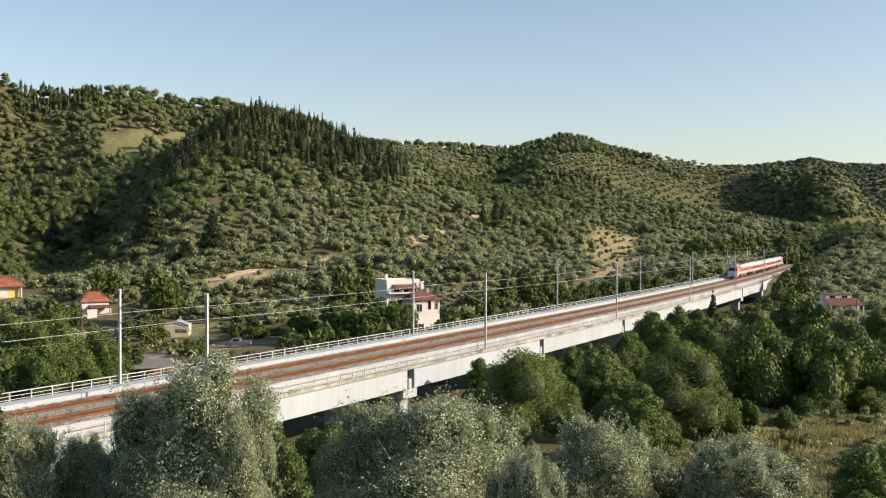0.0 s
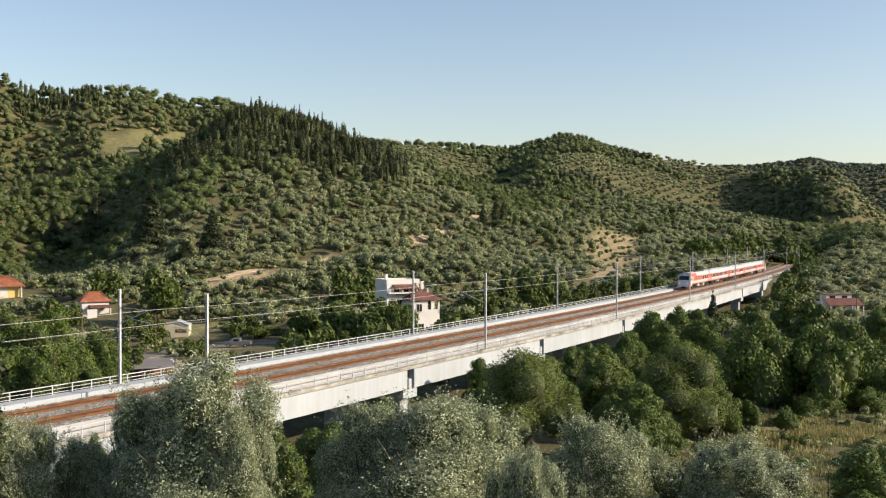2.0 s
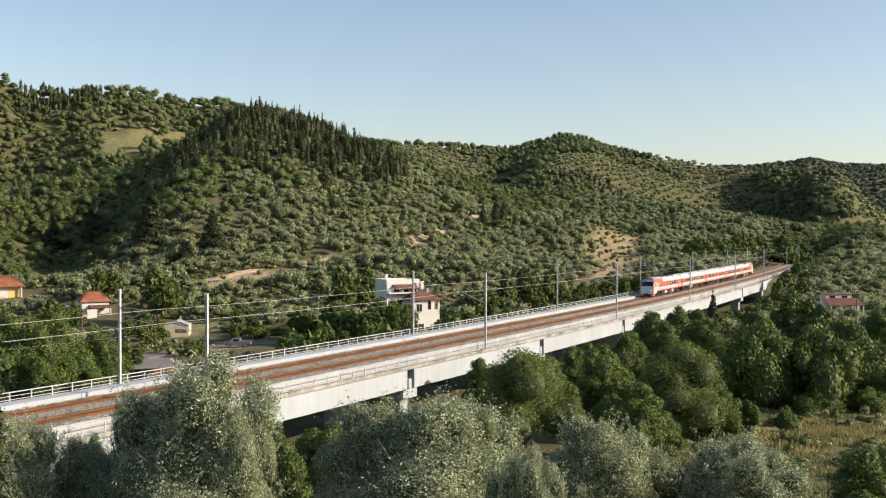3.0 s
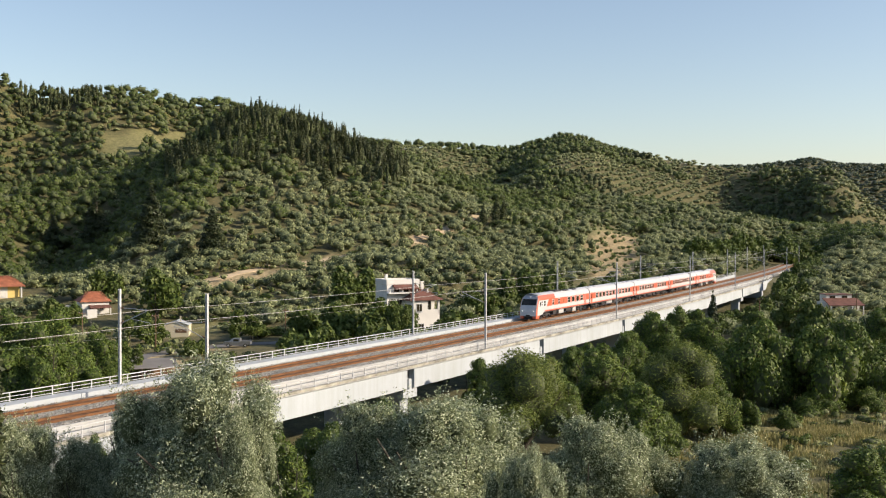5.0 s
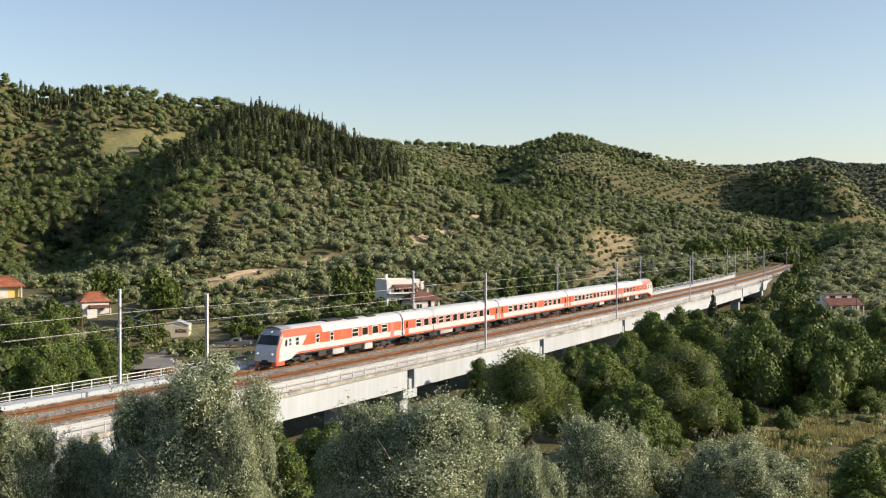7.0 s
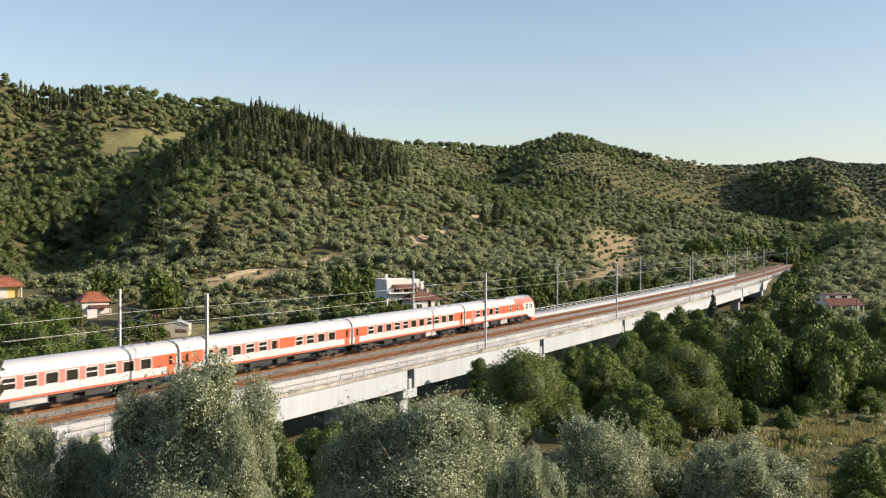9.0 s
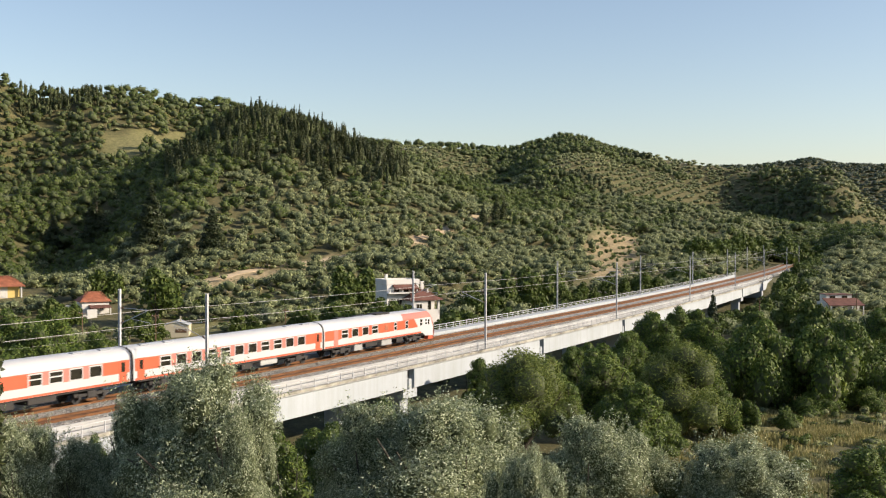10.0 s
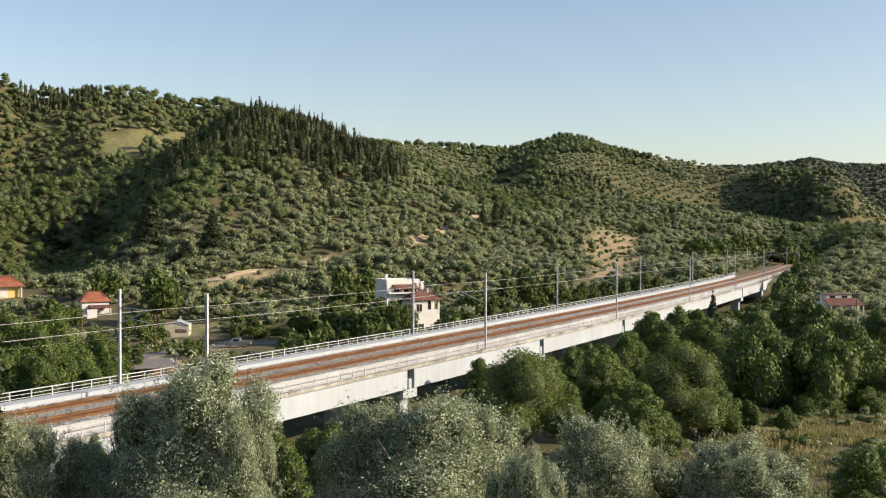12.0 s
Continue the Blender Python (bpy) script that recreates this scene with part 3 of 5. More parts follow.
def side_panel(name, car, x0, x1, z0, z1, mat, proud=0.006, skew=0.0):
    """A thin painted panel on each flank; skew leans its leading edge."""
    for sgn in (-1, 1):
        bm = bmesh.new()
        y0, y1 = sgn * (HALF - 0.02), sgn * (HALF + proud)
        c = [(x0, z0), (x1, z0), (x1, z1), (x0 + skew, z1)]
        a = [bm.verts.new((x, y0, z)) for x, z in c]
        b = [bm.verts.new((x, y1, z)) for x, z in c]
        bm.faces.new(a)
        bm.faces.new(b[::-1])
        for i in range(4):
            bm.faces.new((a[i], b[i], b[(i + 1) % 4], a[(i + 1) % 4]))
        bmesh.ops.recalc_face_normals(bm, faces=bm.faces)
        part(name, bm, mat, car)


def window(car, x, w, z0, z1, split, sgn, cache={}):
    key = (round(w, 2), z0, z1, split, sgn)
    y = sgn * (HALF + 0.006)
    lo, hi = (y - 0.01, y + 0.012) if sgn > 0 else (y - 0.012, y + 0.01)
    if key not in cache:
        f = 0.09
        dims = [(-w / 2 - f, w / 2 + f, lo, hi, z0 - f, z0), (-w / 2 - f, w / 2 + f, lo, hi, z1, z1 + f), (-w / 2 - f, -w / 2, lo, hi, z0, z1), (w / 2, w / 2 + f, lo, hi, z0, z1)]
        if split:
            zm = z0 + (z1 - z0) * 0.56
            dims.append((-w / 2, w / 2, lo, hi, zm - 0.05, zm + 0.05))
        fo = part("window", boxes(*dims), WHITE, car, "white-framed window")
        pl, ph = (y - 0.012, y + 0.003) if sgn > 0 else (y - 0.003, y + 0.012)
        po = part("pane", boxes((-w / 2, w / 2, pl, ph, z0, z1)), GLASS, fo, "dark tinted glass")
        cache[key] = (fo.data, po.data)
        fo.matrix_basis = pose(x, 0, 0)
        return
    fo = shared("window", cache[key][0], car, pose(x, 0, 0), "white-framed window")
    shared("pane", cache[key][1], fo, None, "dark tinted glass")


def bogie(car, x):
    """Frame, springs and four wheels."""
    bm = boxes((-1.75, 1.75, -1.12, -0.95, 0.55, 0.8), (-1.75, 1.75, 0.95, 1.12, 0.55, 0.8), (-0.3, 0.3, -1.1, 1.1, 0.5, 0.85), (-0.45, 0.45, -1.2, -0.96, 0.42, 0.95), (-0.45, 0.45, 0.96, 1.2, 0.42, 0.95), bevel=0.04)
    for xx in (-1.25, 1.25):
        for y in (-1.1, 1.1):
            box(bm, xx - 0.17, xx + 0.17, y - 0.12, y + 0.12, 0.35, 0.7, bevel=0.03)
    b = part("bogie", bm, DARK, car)
    b.matrix_basis = pose(x, 0, 0)
    wm = None
    for xx in (-1.25, 1.25):
        for y in (-0.75, 0.75):
            if wm is None:
                bw = bmesh.new()
                rod(bw, (0, -0.065, 0), (0, 0.065, 0), 0.46, seg=24)
                rod(bw, (0, -0.1, 0), (0, 0.1, 0), 0.12, seg=12)
                w = part("wheel", bw, DARK, b, "dark steel wheel")
                wm = w.data
                w.matrix_basis = pose(xx, y, 0.46)
            else:
                shared("wheel", wm, b, pose(xx, y, 0.46), "dark steel wheel")


def underfloor(car, xs):
    for x, w, z0, light in xs:
        part("equipment_box", boxes((x, x + w, -1.2, 1.2, z0, 1.22), bevel=0.04), CONCRETE_GREY if light else DARK, car, "pale grey equipment box" if light else "")


def roof_vents(car, xs):
    for x in xs:
        part("roof_vent", boxes((x - 0.55, x + 0.55, -0.75, -0.25, 3.86, 4.02), bevel=0.05), GREYPAINT, car)


def build_coach(m, kind):
    L = 26.7
    car = empty("passenger_coach", m, "white passenger coach with an orange-red window band", "railway coach", "cars of the train")
    crisp(part("body", loft([(-L / 2, section(0.998)), (-L / 2 + 0.12, section()), (L / 2 - 0.12, section()), (L / 2, section(0.998))]), WHITE, car))
    # pink stringers above and below the windows, orange ends and sill
    side_panel("sill_stripe", car, -L / 2 + 0.13, L / 2 - 0.13, 1.21, 1.38, ORANGE)
    side_panel("window_band", car, -L / 2 + 0.13, L / 2 - 0.13, 1.97, 3.0, PINK)
    side_panel("end_panel", car, -L / 2 + 0.14, -L / 2 + 2.9, 2.0, 2.97, ORANGE, 0.012)
    side_panel("end_panel", car, L / 2 - 2.9, L / 2 - 0.14, 2.0, 2.97, ORANGE, 0.012)
    if kind == 1:
        side_panel("end_panel", car, 0.2, 3.4, 2.0, 2.97, ORANGE, 0.012)
    xs = np.linspace(-L / 2 + 3.7, L / 2 - 3.7, 11)
    for k, x in enumerate(xs):
        if kind == 1 and 0.1 < x < 3.5:
            continue
        for sgn in (-1, 1):
            window(car, float(x), 1.15, 2.06, 2.84, k % 4 in (0, 3), sgn)
    for xd in (-L / 2 + 0.85, L / 2 - 0.85):
        for sgn in (-1, 1):
            y = sgn * (HALF + 0.016)
            part("door", boxes((xd - 0.42, xd + 0.42, y - 0.012, y + 0.012, 1.3, 3.02), bevel=0.006), ORANGE, car)
            part("door_window", boxes((xd - 0.2, xd + 0.2, y - 0.018, y + 0.018, 2.1, 2.85)), GLASS, car)
    for xb in (-9.5, 9.5):
        bogie(car, xb)
    underfloor(car, [(-6.4, 1.8, 0.55, False), (-3.6, 3.4, 0.62, kind == 0), (0.6, 1.6, 0.5, False), (3.4, 2.6, 0.6, kind == 2), (-12.6, 25.2, 0.98, False)])
    for e in (-1, 1):
        part("gangway", loft([(e * (L / 2 - 0.01), section(0.975, 1.2, 3.96)), (e * (L / 2 + 0.15), section(0.975, 1.2, 3.96))]), RUBBER, car)
        bm = bmesh.new()
        for y in (-0.87, 0.87):
            rod(bm, (e * L / 2 - e * 0.1, y, 1.05), (e * (L / 2 + 0.15), y, 1.05), 0.1)
        part("buffer", bm, DARK, car)
    roof_vents(car, (-11.3, -8.5, 8.5, 11.3))
    return car


def build_power_car(m, faded=False):
    """Power car with the cab towards -x."""
    L, x0 = 24.0, -12.0
    car = empty("power_car", m, "white and orange-red diesel power car with a grey cab front", "railcar", "cars of the train")
    edge = PINK if faded else ORANGE

    def front_x(z):
        """How far the raked front lies behind the bumper at height z."""
        return float(table(z, [0.9, 1.5, 2.15, 3.2, 3.7, 4.0], [0.0, 0.06, 0.24, 0.86, 1.3, 1.75]))

    def nose_ring(dx, w, grow=0.0):
        sec = section(w, 0.95, 4.0 - 0.04 * (1 - w) * 10)
        return [(x0 + front_x(z) + dx - grow, y * (1 + grow / 1.4), z) for y, z in sec]
    rings = [nose_ring(0, 0.93), nose_ring(0.1, 0.985), nose_ring(0.3, 1.0)]
    rings += [[(x, y, z) for y, z in section(w, zb, 4.0)] for x, w, zb in ((x0 + 2.3, 1.0, 1.0), (x0 + 3.1, 1.0, 1.2), (L / 2 - 0.12, 1.0, 1.2), (L / 2, 0.998, 1.2))]
    bm = bmesh.new()
    vs = [[bm.verts.new(p) for p in ring] for ring in rings]
    k = len(vs[0])
    for ra, rb in zip(vs, vs[1:]):
        for i in range(k):
            bm.faces.new((ra[i], ra[(i + 1) % k], rb[(i + 1) % k], rb[i]))
    for i in range(k // 2 - 1):               # the raked front, in strips from side to side
        bm.faces.new((vs[0][i], vs[0][i + 1], vs[0][k - 2 - i], vs[0][k - 1 - i]))
    bm.faces.new((vs[0][k // 2 - 1], vs[0][k // 2], vs[0][k // 2 + 1]))
    bm.faces.new(vs[-1][::-1])
    bmesh.ops.recalc_face_normals(bm, faces=bm.faces)
    for f in bm.faces:
        f.smooth = True
    crisp(part("body", bm, WHITE, car), 30)

    def skin(name, grid, mat, label=""):
        """A thin panel from rows of points."""
        bm = bmesh.new()
        g = [[bm.verts.new(p) for p in row] for row in grid]
        for ra, rb in zip(g, g[1:]):
            for q in range(len(ra) - 1):
                bm.faces.new((ra[q], ra[q + 1], rb[q + 1], rb[q]))
        bmesh.ops.recalc_face_normals(bm, faces=bm.faces)
        bmesh.ops.solidify(bm, geom=bm.faces[:], thickness=0.012)
        for f in bm.faces:
            f.smooth = True
        return crisp(part(name, bm, mat, car, label), 40)

    def front_panel(name, z0, z1, w0, w1, mat, proud, label):
        zs = np.linspace(z0, z1, 6)
        skin(name, [[(x0 + front_x(z) - proud, y * (w0 + (w1 - w0) * (z - z0) / (z1 - z0)), float(z)) for y in (-1, -0.5, 0, 0.5, 1)] for z in zs], mat, label)
    front_panel("nose_panel", 1.12, 2.28, 1.22, 1.2, LIGHTGREY, 0.022, "pale grey nose front")
    front_panel("windscreen", 2.32, 3.2, 1.2, 1.12, GLASS, 0.03, "raked dark windscreen")
    front_panel("cab_cap", 3.24, 3.72, 1.1, 0.78, GREYPAINT, 0.022, "grey cab front above the windscreen")
    cap = [[(x0 + 1.35 - 0.2 * abs(c), HALF * c, 4.012 - 0.38 * abs(c) ** 2.2) for c in (-0.78, -0.4, 0, 0.4, 0.78)], [(x0 + 2.9, HALF * c, 4.02 - 0.34 * abs(c) ** 2.2) for c in (-0.78, -0.4, 0, 0.4, 0.78)]]
    skin("cab_roof", cap, GREYPAINT, "grey cab roof")
    e = [nose_ring(-0.012, 0.94, 0.012), nose_ring(0.1, 0.99, 0.014), nose_ring(0.34, 1.004, 0.014)]
    skin("cab_edge", [r[0:6] for r in e], edge, "orange-red cab edge")
    skin("cab_edge", [r[9:15] for r in e], edge, "orange-red cab edge")
    # bumper corners and a dark coupler well under the nose
    for sg in (-1, 1):
        part("valance", boxes((x0 + 0.04, x0 + 1.5, min(sg * 0.72, sg * 1.34), max(sg * 0.72, sg * 1.34), 0.24, 1.04), bevel=0.1), ORANGE, car)
    part("valance", boxes((x0 + 0.3, x0 + 1.4, -0.74, 0.74, 0.3, 1.0), bevel=0.05), DARK, car, "dark coupler well")
    part("coupler_cover", boxes((x0 - 0.14, x0 + 0.35, -0.3, 0.3, 0.5, 0.86), bevel=0.05), DARK, car)
    for y in (-0.9, 0.9):
        bm = bmesh.new()
        rod(bm, (x0 + 0.0, y, 1.45), (x0 + 0.25, y, 1.45), 0.09, seg=14)
        part("headlight", bm, HEADLAMP, car)
    bm = bmesh.new()
    rod(bm, (x0 + front_x(3.5) - 0.06, 0, 3.5), (x0 + 1.5, 0, 3.5), 0.09, seg=14)
    part("headlight", bm, HEADLAMP, car, "lamp above the windscreen")
    side_panel("sill_stripe", car, x0 + 3.4, L / 2 - 0.13, 1.21, 1.38, ORANGE)
    side_panel("window_band", car, x0 + 4.2, L / 2 - 0.13, 1.96, 3.0, ORANGE, 0.006, 0.9)
    # raised roof side over the engine room
    bm = bmesh.new()
    for sgn in (-1, 1):
        c = [(sgn * HALF * 1.004, 2.99), (sgn * HALF * 0.99, 3.17), (sgn * HALF * 0.94, 3.44), (sgn * HALF * 0.8, 3.72)]
        a = [bm.verts.new((x0 + front_x(z) + 0.3, y, z)) for y, z in c]
        b = [bm.verts.new((x0 + 7.8, y, z)) for y, z in c]
        for q in range(3):
            bm.faces.new((a[q], a[q + 1], b[q + 1], b[q]))
    bmesh.ops.recalc_face_normals(bm, faces=bm.faces)
    bmesh.ops.solidify(bm, geom=bm.faces[:], thickness=0.015)
    part("roof_side", bm, edge, car)
    for sgn in (-1, 1):
        for x, w, z0, z1 in ((x0 + 1.55, 0.34, 2.1, 2.75), (x0 + 2.2, 0.3, 2.15, 2.42), (x0 + 2.2, 0.3, 2.52, 2.8), (x0 + 3.4, 0.5, 2.1, 2.42), (x0 + 3.4, 0.5, 2.52, 2.84)):
            y = sgn * (HALF + 0.008)
            part("cab_window", boxes((x - w / 2, x + w / 2, y - 0.012, y + 0.012, z0, z1), bevel=0.01), GLASS, car)
        for x, w, sp in ((x0 + 6.9, 0.5, True), (x0 + 9.5, 0.5, True), (x0 + 14.0, 1.15, True), (x0 + 16.0, 1.15, False), (x0 + 18.1, 1.15, False), (x0 + 20.1, 1.15, True)):
            window(car, x, w, 2.06, 2.84, sp, sgn)
    for sgn in (-1, 1):
        y = sgn * (HALF + 0.01)
        part("louvre", boxes((x0 + 11.2, x0 + 11.9, y - 0.012, y + 0.012, 2.15, 2.8), bevel=0.008), TILE_ROOF, car, "dull red louvre panel")
        part("door", boxes((x0 + 21.4, x0 + 22.2, y - 0.012, y + 0.012, 1.35, 2.98), bevel=0.008), PINK, car, "faded orange door")
    bogie(car, x0 + 4.6)
    bogie(car, x0 + 20.2)
    underfloor(car, [(x0 + 7.4, 1.5, 0.5, False), (x0 + 10.0, 2.2, 0.45, True), (x0 + 13.2, 2.4, 0.6, False), (x0 + 16.3, 1.6, 0.4, True), (x0 + 3.0, L - 3.2, 0.98, False)])
    part("exhaust_housing", boxes((x0 + 13.4, x0 + 15.6, -0.8, -0.1, 3.85, 4.04), (x0 + 17.5, x0 + 19.2, -0.8, -0.1, 3.85, 4.04), bevel=0.04), DARK, car, "sooty exhaust housing")
    part("roof_grille", boxes((x0 + 9.6, x0 + 12.6, -0.7, 0.7, 3.9, 4.1), bevel=0.05), DARK, car, "dark cooling grilles on the roof")
    part("gangway", loft([(L / 2 - 0.01, section(0.975, 1.2, 3.96)), (L / 2 + 0.15, section(0.975, 1.2, 3.96))]), RUBBER, car)
    return car


SPEED = 32.408
FRONT_650 = 97.8                        # place of the train's nose at 6.5 s
GAP = 0.3
CENTRES = [12.0, 24.0 + GAP + 13.35, 24.0 + GAP * 2 + 40.05, 24.0 + GAP * 3 + 66.75, 24.0 + GAP * 4 + 80.1 + 12.0]
front_car = build_power_car(Matrix())
rear_car = build_power_car(Matrix(), True)
coaches = [build_coach(Matrix(), k) for k in range(3)]
TRAIN = [front_car, *coaches, rear_car]


def motions():
    for k, (car, c) in enumerate(zip(TRAIN, CENTRES)):
        rows = []
        for i in range(25):
            t = i * 0.5
            s = FRONT_650 + c + SPEED * (6.5 - t)
            p = line_at(s, 0, 0)
            rows.append((t, pose(p.x, p.y, 0.0, 0, 0, line_turn(s) + (180 if k == 4 else 0))))
        walk(car, rows)

# ---------------- trees ----------------
def unit(n, rng):
    d = rng.normal(size=(n, 3))
    return d / np.linalg.norm(d, axis=1, keepdims=True)


def cards(pos, nrm, size, aspect, rng):
    """Leaf sprays: one four-cornered blade at each place, about facing nrm."""
    n = len(pos)
    t = np.cross(nrm, unit(n, rng))
    t /= np.linalg.norm(t, axis=1, keepdims=True) + 1e-9
    b = np.cross(nrm, t)
    L, W = (size / 2)[:, None], (size / 2 * aspect)[:, None]
    v = np.stack([pos - t * L, pos - b * W - t * L * 0.1, pos + t * L, pos + b * W + t * L * 0.1], 1).reshape(-1, 3)
    f = np.arange(n)[:, None] * 4 + np.arange(4)
    return v, f


def leaves(pos, nrm, size, aspect, rng):
    """Single three-cornered leaves about facing nrm."""
    n = len(pos)
    t = np.cross(nrm, unit(n, rng))
    t /= np.linalg.norm(t, axis=1, keepdims=True) + 1e-9
    b = np.cross(nrm, t)
    L, W = (size * 0.6)[:, None], (size * 0.6 * aspect)[:, None]
    v = np.stack([pos - t * L * 0.7 - b * W, pos - t * L * 0.4 + b * W, pos + t * L], 1).reshape(-1, 3)
    return v, np.arange(n)[:, None] * 3 + np.arange(3)


def clumps(blobs, count, size, aspect, rng, fill=0.3, loose=0.55, make=cards):
    """Leaves over and within lobes (x, y, z, rx, rz)."""
    blobs = np.asarray(blobs, float)
    area = blobs[:, 3] ** 2 + blobs[:, 3] * blobs[:, 4]
    which = rng.choice(len(blobs), count, p=area / area.sum())
    q = blobs[which]
    d = unit(count, rng)
    d[:, 2] = np.where(d[:, 2] < -0.45, -d[:, 2], d[:, 2])
    rad = 1 - fill * rng.random(count) ** 1.6 + 0.06 * rng.normal(size=count)
    pos = q[:, :3] + d * rad[:, None] * np.stack([q[:, 3], q[:, 3], q[:, 4]], 1)
    nrm = d + loose * rng.normal(size=(count, 3))
    nrm /= np.linalg.norm(nrm, axis=1, keepdims=True)
    return make(pos, nrm, size * (0.6 + 0.8 * rng.random(count)), aspect, rng)


def lobes(width, height, base, n, rng, lump=0.36, tall=1.0):
    """Lobes of a broad crown: smaller ones crowd round an uneven dome."""
    out = []
    ch = height - base
    for i in range(n):
        a = rng.random() * 2 * math.pi
        h = rng.random()
        ring = width / 2 * (1 - lump) * math.sqrt(max(0.02, 1 - h ** 1.7)) * (0.35 + 0.75 * rng.random())
        r = width * lump * (0.45 + 0.5 * rng.random()) * (1.15 - 0.45 * h)
        out.append((math.cos(a) * ring, math.sin(a) * ring, base + ch * (0.12 + 0.76 * h) + 0.0, r, r * tall * (0.75 + 0.4 * rng.random())))
    out.append((0, 0, base + ch * 0.45, width * 0.3, ch * 0.4))
    return out


def trunk_mesh(height, base, radius, width, rng, limbs=6):
    bm = bmesh.new()
    bend = Vector((rng.normal() * 0.05 * height, rng.normal() * 0.05 * height, base))
    rod(bm, (0, 0, -0.5), (bend.x * 0.4, bend.y * 0.4, base * 0.55), radius * 1.25, radius * 0.95, 10)
    rod(bm, (bend.x * 0.4, bend.y * 0.4, base * 0.5), bend, radius * 0.97, radius * 0.8, 10)
    for i in range(limbs):
        a = i / limbs * 2 * math.pi + rng.random()
        mid = bend + Vector((math.cos(a) * width * 0.16, math.sin(a) * width * 0.16, (height - base) * 0.3))
        end = Vector((math.cos(a) * width * 0.33, math.sin(a) * width * 0.33, base + (height - base) * (0.45 + 0.35 * rng.random())))
        rod(bm, bend, mid, radius * 0.55, radius * 0.35, 7)
        rod(bm, mid, end, radius * 0.35, radius * 0.08, 6)
    return bm


def icosphere(sub):
    bm = bmesh.new()
    bmesh.ops.create_icosphere(bm, subdivisions=sub, radius=1)
    v = np.array([p.co[:] for p in bm.verts])
    f = np.array([[q.index for q in p.verts] for p in bm.faces])
    bm.free()
    return v, f


ICO = icosphere(1)


def tree_master(kind, width, height, seed):
    """Meshes of trunk and crown for one kind of tree."""
    rng = np.random.default_rng(seed)
    if kind == "olive":
        base = height * 0.22
        bl = lobes(width, height * 0.93, base * 0.8, 24, rng, 0.255, 1.1)
        for i in range(9):                      # leaders that stand out of the dome
            a, q = rng.random() * 6.283, width * (0.08 + 0.34 * rng.random())
            bl.append((math.cos(a) * q, math.sin(a) * q, height * (0.95 - 0.5 * (q / width) - 0.08 * rng.random()), width * (0.07 + 0.05 * rng.random()), height * (0.1 + 0.06 * rng.random())))
        # upright sprays that break the outline
        v, f = clumps(bl, 110000, 0.066, 0.4, rng, 0.3, 0.42, leaves)
        tips = np.asarray([bl[i] for i in rng.integers(0, len(bl), 420)])
        d = unit(420, rng)
        d[:, 2] = np.abs(d[:, 2]) * 1.2 + 0.25
        d /= np.linalg.norm(d, axis=1, keepdims=True)
        p0 = tips[:, :3] + d * tips[:, 3:4] * 0.9
        k = 26
        along = rng.random((420, k, 1)) * (0.35 + 0.5 * rng.random((420, 1, 1)))
        pos = (p0[:, None] + d[:, None] * along + rng.normal(size=(420, k, 3)) * 0.035).reshape(-1, 3)
        v2, f2 = leaves(pos, unit(len(pos), rng), 0.06 + 0.04 * rng.random(len(pos)), 0.34, rng)
        v, f = np.concatenate([v, v2]), np.concatenate([f, f2 + len(v)])
        mat, tr = OLIVE, trunk_mesh(height, base, 0.2, width, rng, 7)
    elif kind == "willow":
        base = height * 0.16
        bl = lobes(width, height, base * 0.5, 30, rng, 0.27, 1.1)
        v, f = clumps(bl, 44000, 0.2, 0.4, rng, 0.28, 0.5, leaves)
        mat, tr = WILLOW, trunk_mesh(height, base, 0.28, width, rng)
    elif kind == "broadleaf":
        base = height * 0.18
        bl = lobes(width, height, base * 0.4, int(20 + 14 * height / width), rng, 0.23, 1.1)
        v, f = clumps(bl, int(9000 + 8000 * height / width), 0.26, 0.6, rng, 0.28, 0.42, leaves)
        mat, tr = GREEN, trunk_mesh(height, base, 0.26, width, rng)
    elif kind == "far_broadleaf":
        base = height * 0.2
        v, f = clumps(lobes(width, height, base * 0.4, 20, rng, 0.28), 2600, 0.66, 0.62, rng, 0.4, 0.5, leaves)
        mat, tr = GREEN_FAR, trunk_mesh(height, base, 0.22, width, rng, 5)
    elif kind == "cypress":
        base = height * 0.06
        bl = []
        for i in range(16):
            h = i / 15
            w = width / 2 * (0.5 + 0.5 * math.sin(math.pi * min(1.0, h * 0.8 + 0.25))) * (1 - 0.8 * max(0, h - 0.55) * 1.9)
            bl.append((rng.normal() * 0.12, rng.normal() * 0.12, base + h * (height - base) * 0.95, max(0.2, w), height * 0.1))
        v, f = clumps(bl, 760, 0.62, 0.5, rng, 0.25, 0.25, leaves)
        mat, tr = CONIFER, trunk_mesh(height * 0.6, base * 2, 0.18, 0.5, rng, 1)
    elif kind == "spruce":
        base = height * 0.08
        bl = []
        for i in range(30):
            h = i / 29
            n = 1 if h > 0.9 else 8
            for j in range(n):
                a = rng.random() * 6.28
                w = width / 2 * (1 - h) ** 0.85 * (0.7 + 0.5 * rng.random())
                bl.append((math.cos(a) * w * 0.62, math.sin(a) * w * 0.62, base + h * (height - base), max(0.3, w * 0.45), max(0.5, w * 0.3)))
        v, f = clumps(bl, 11000, 0.66, 0.5, rng, 0.4, 0.5, leaves)
        mat, tr = PINE, trunk_mesh(height * 0.9, height * 0.8, 0.25, 0.6, rng, 2)
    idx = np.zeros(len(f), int)
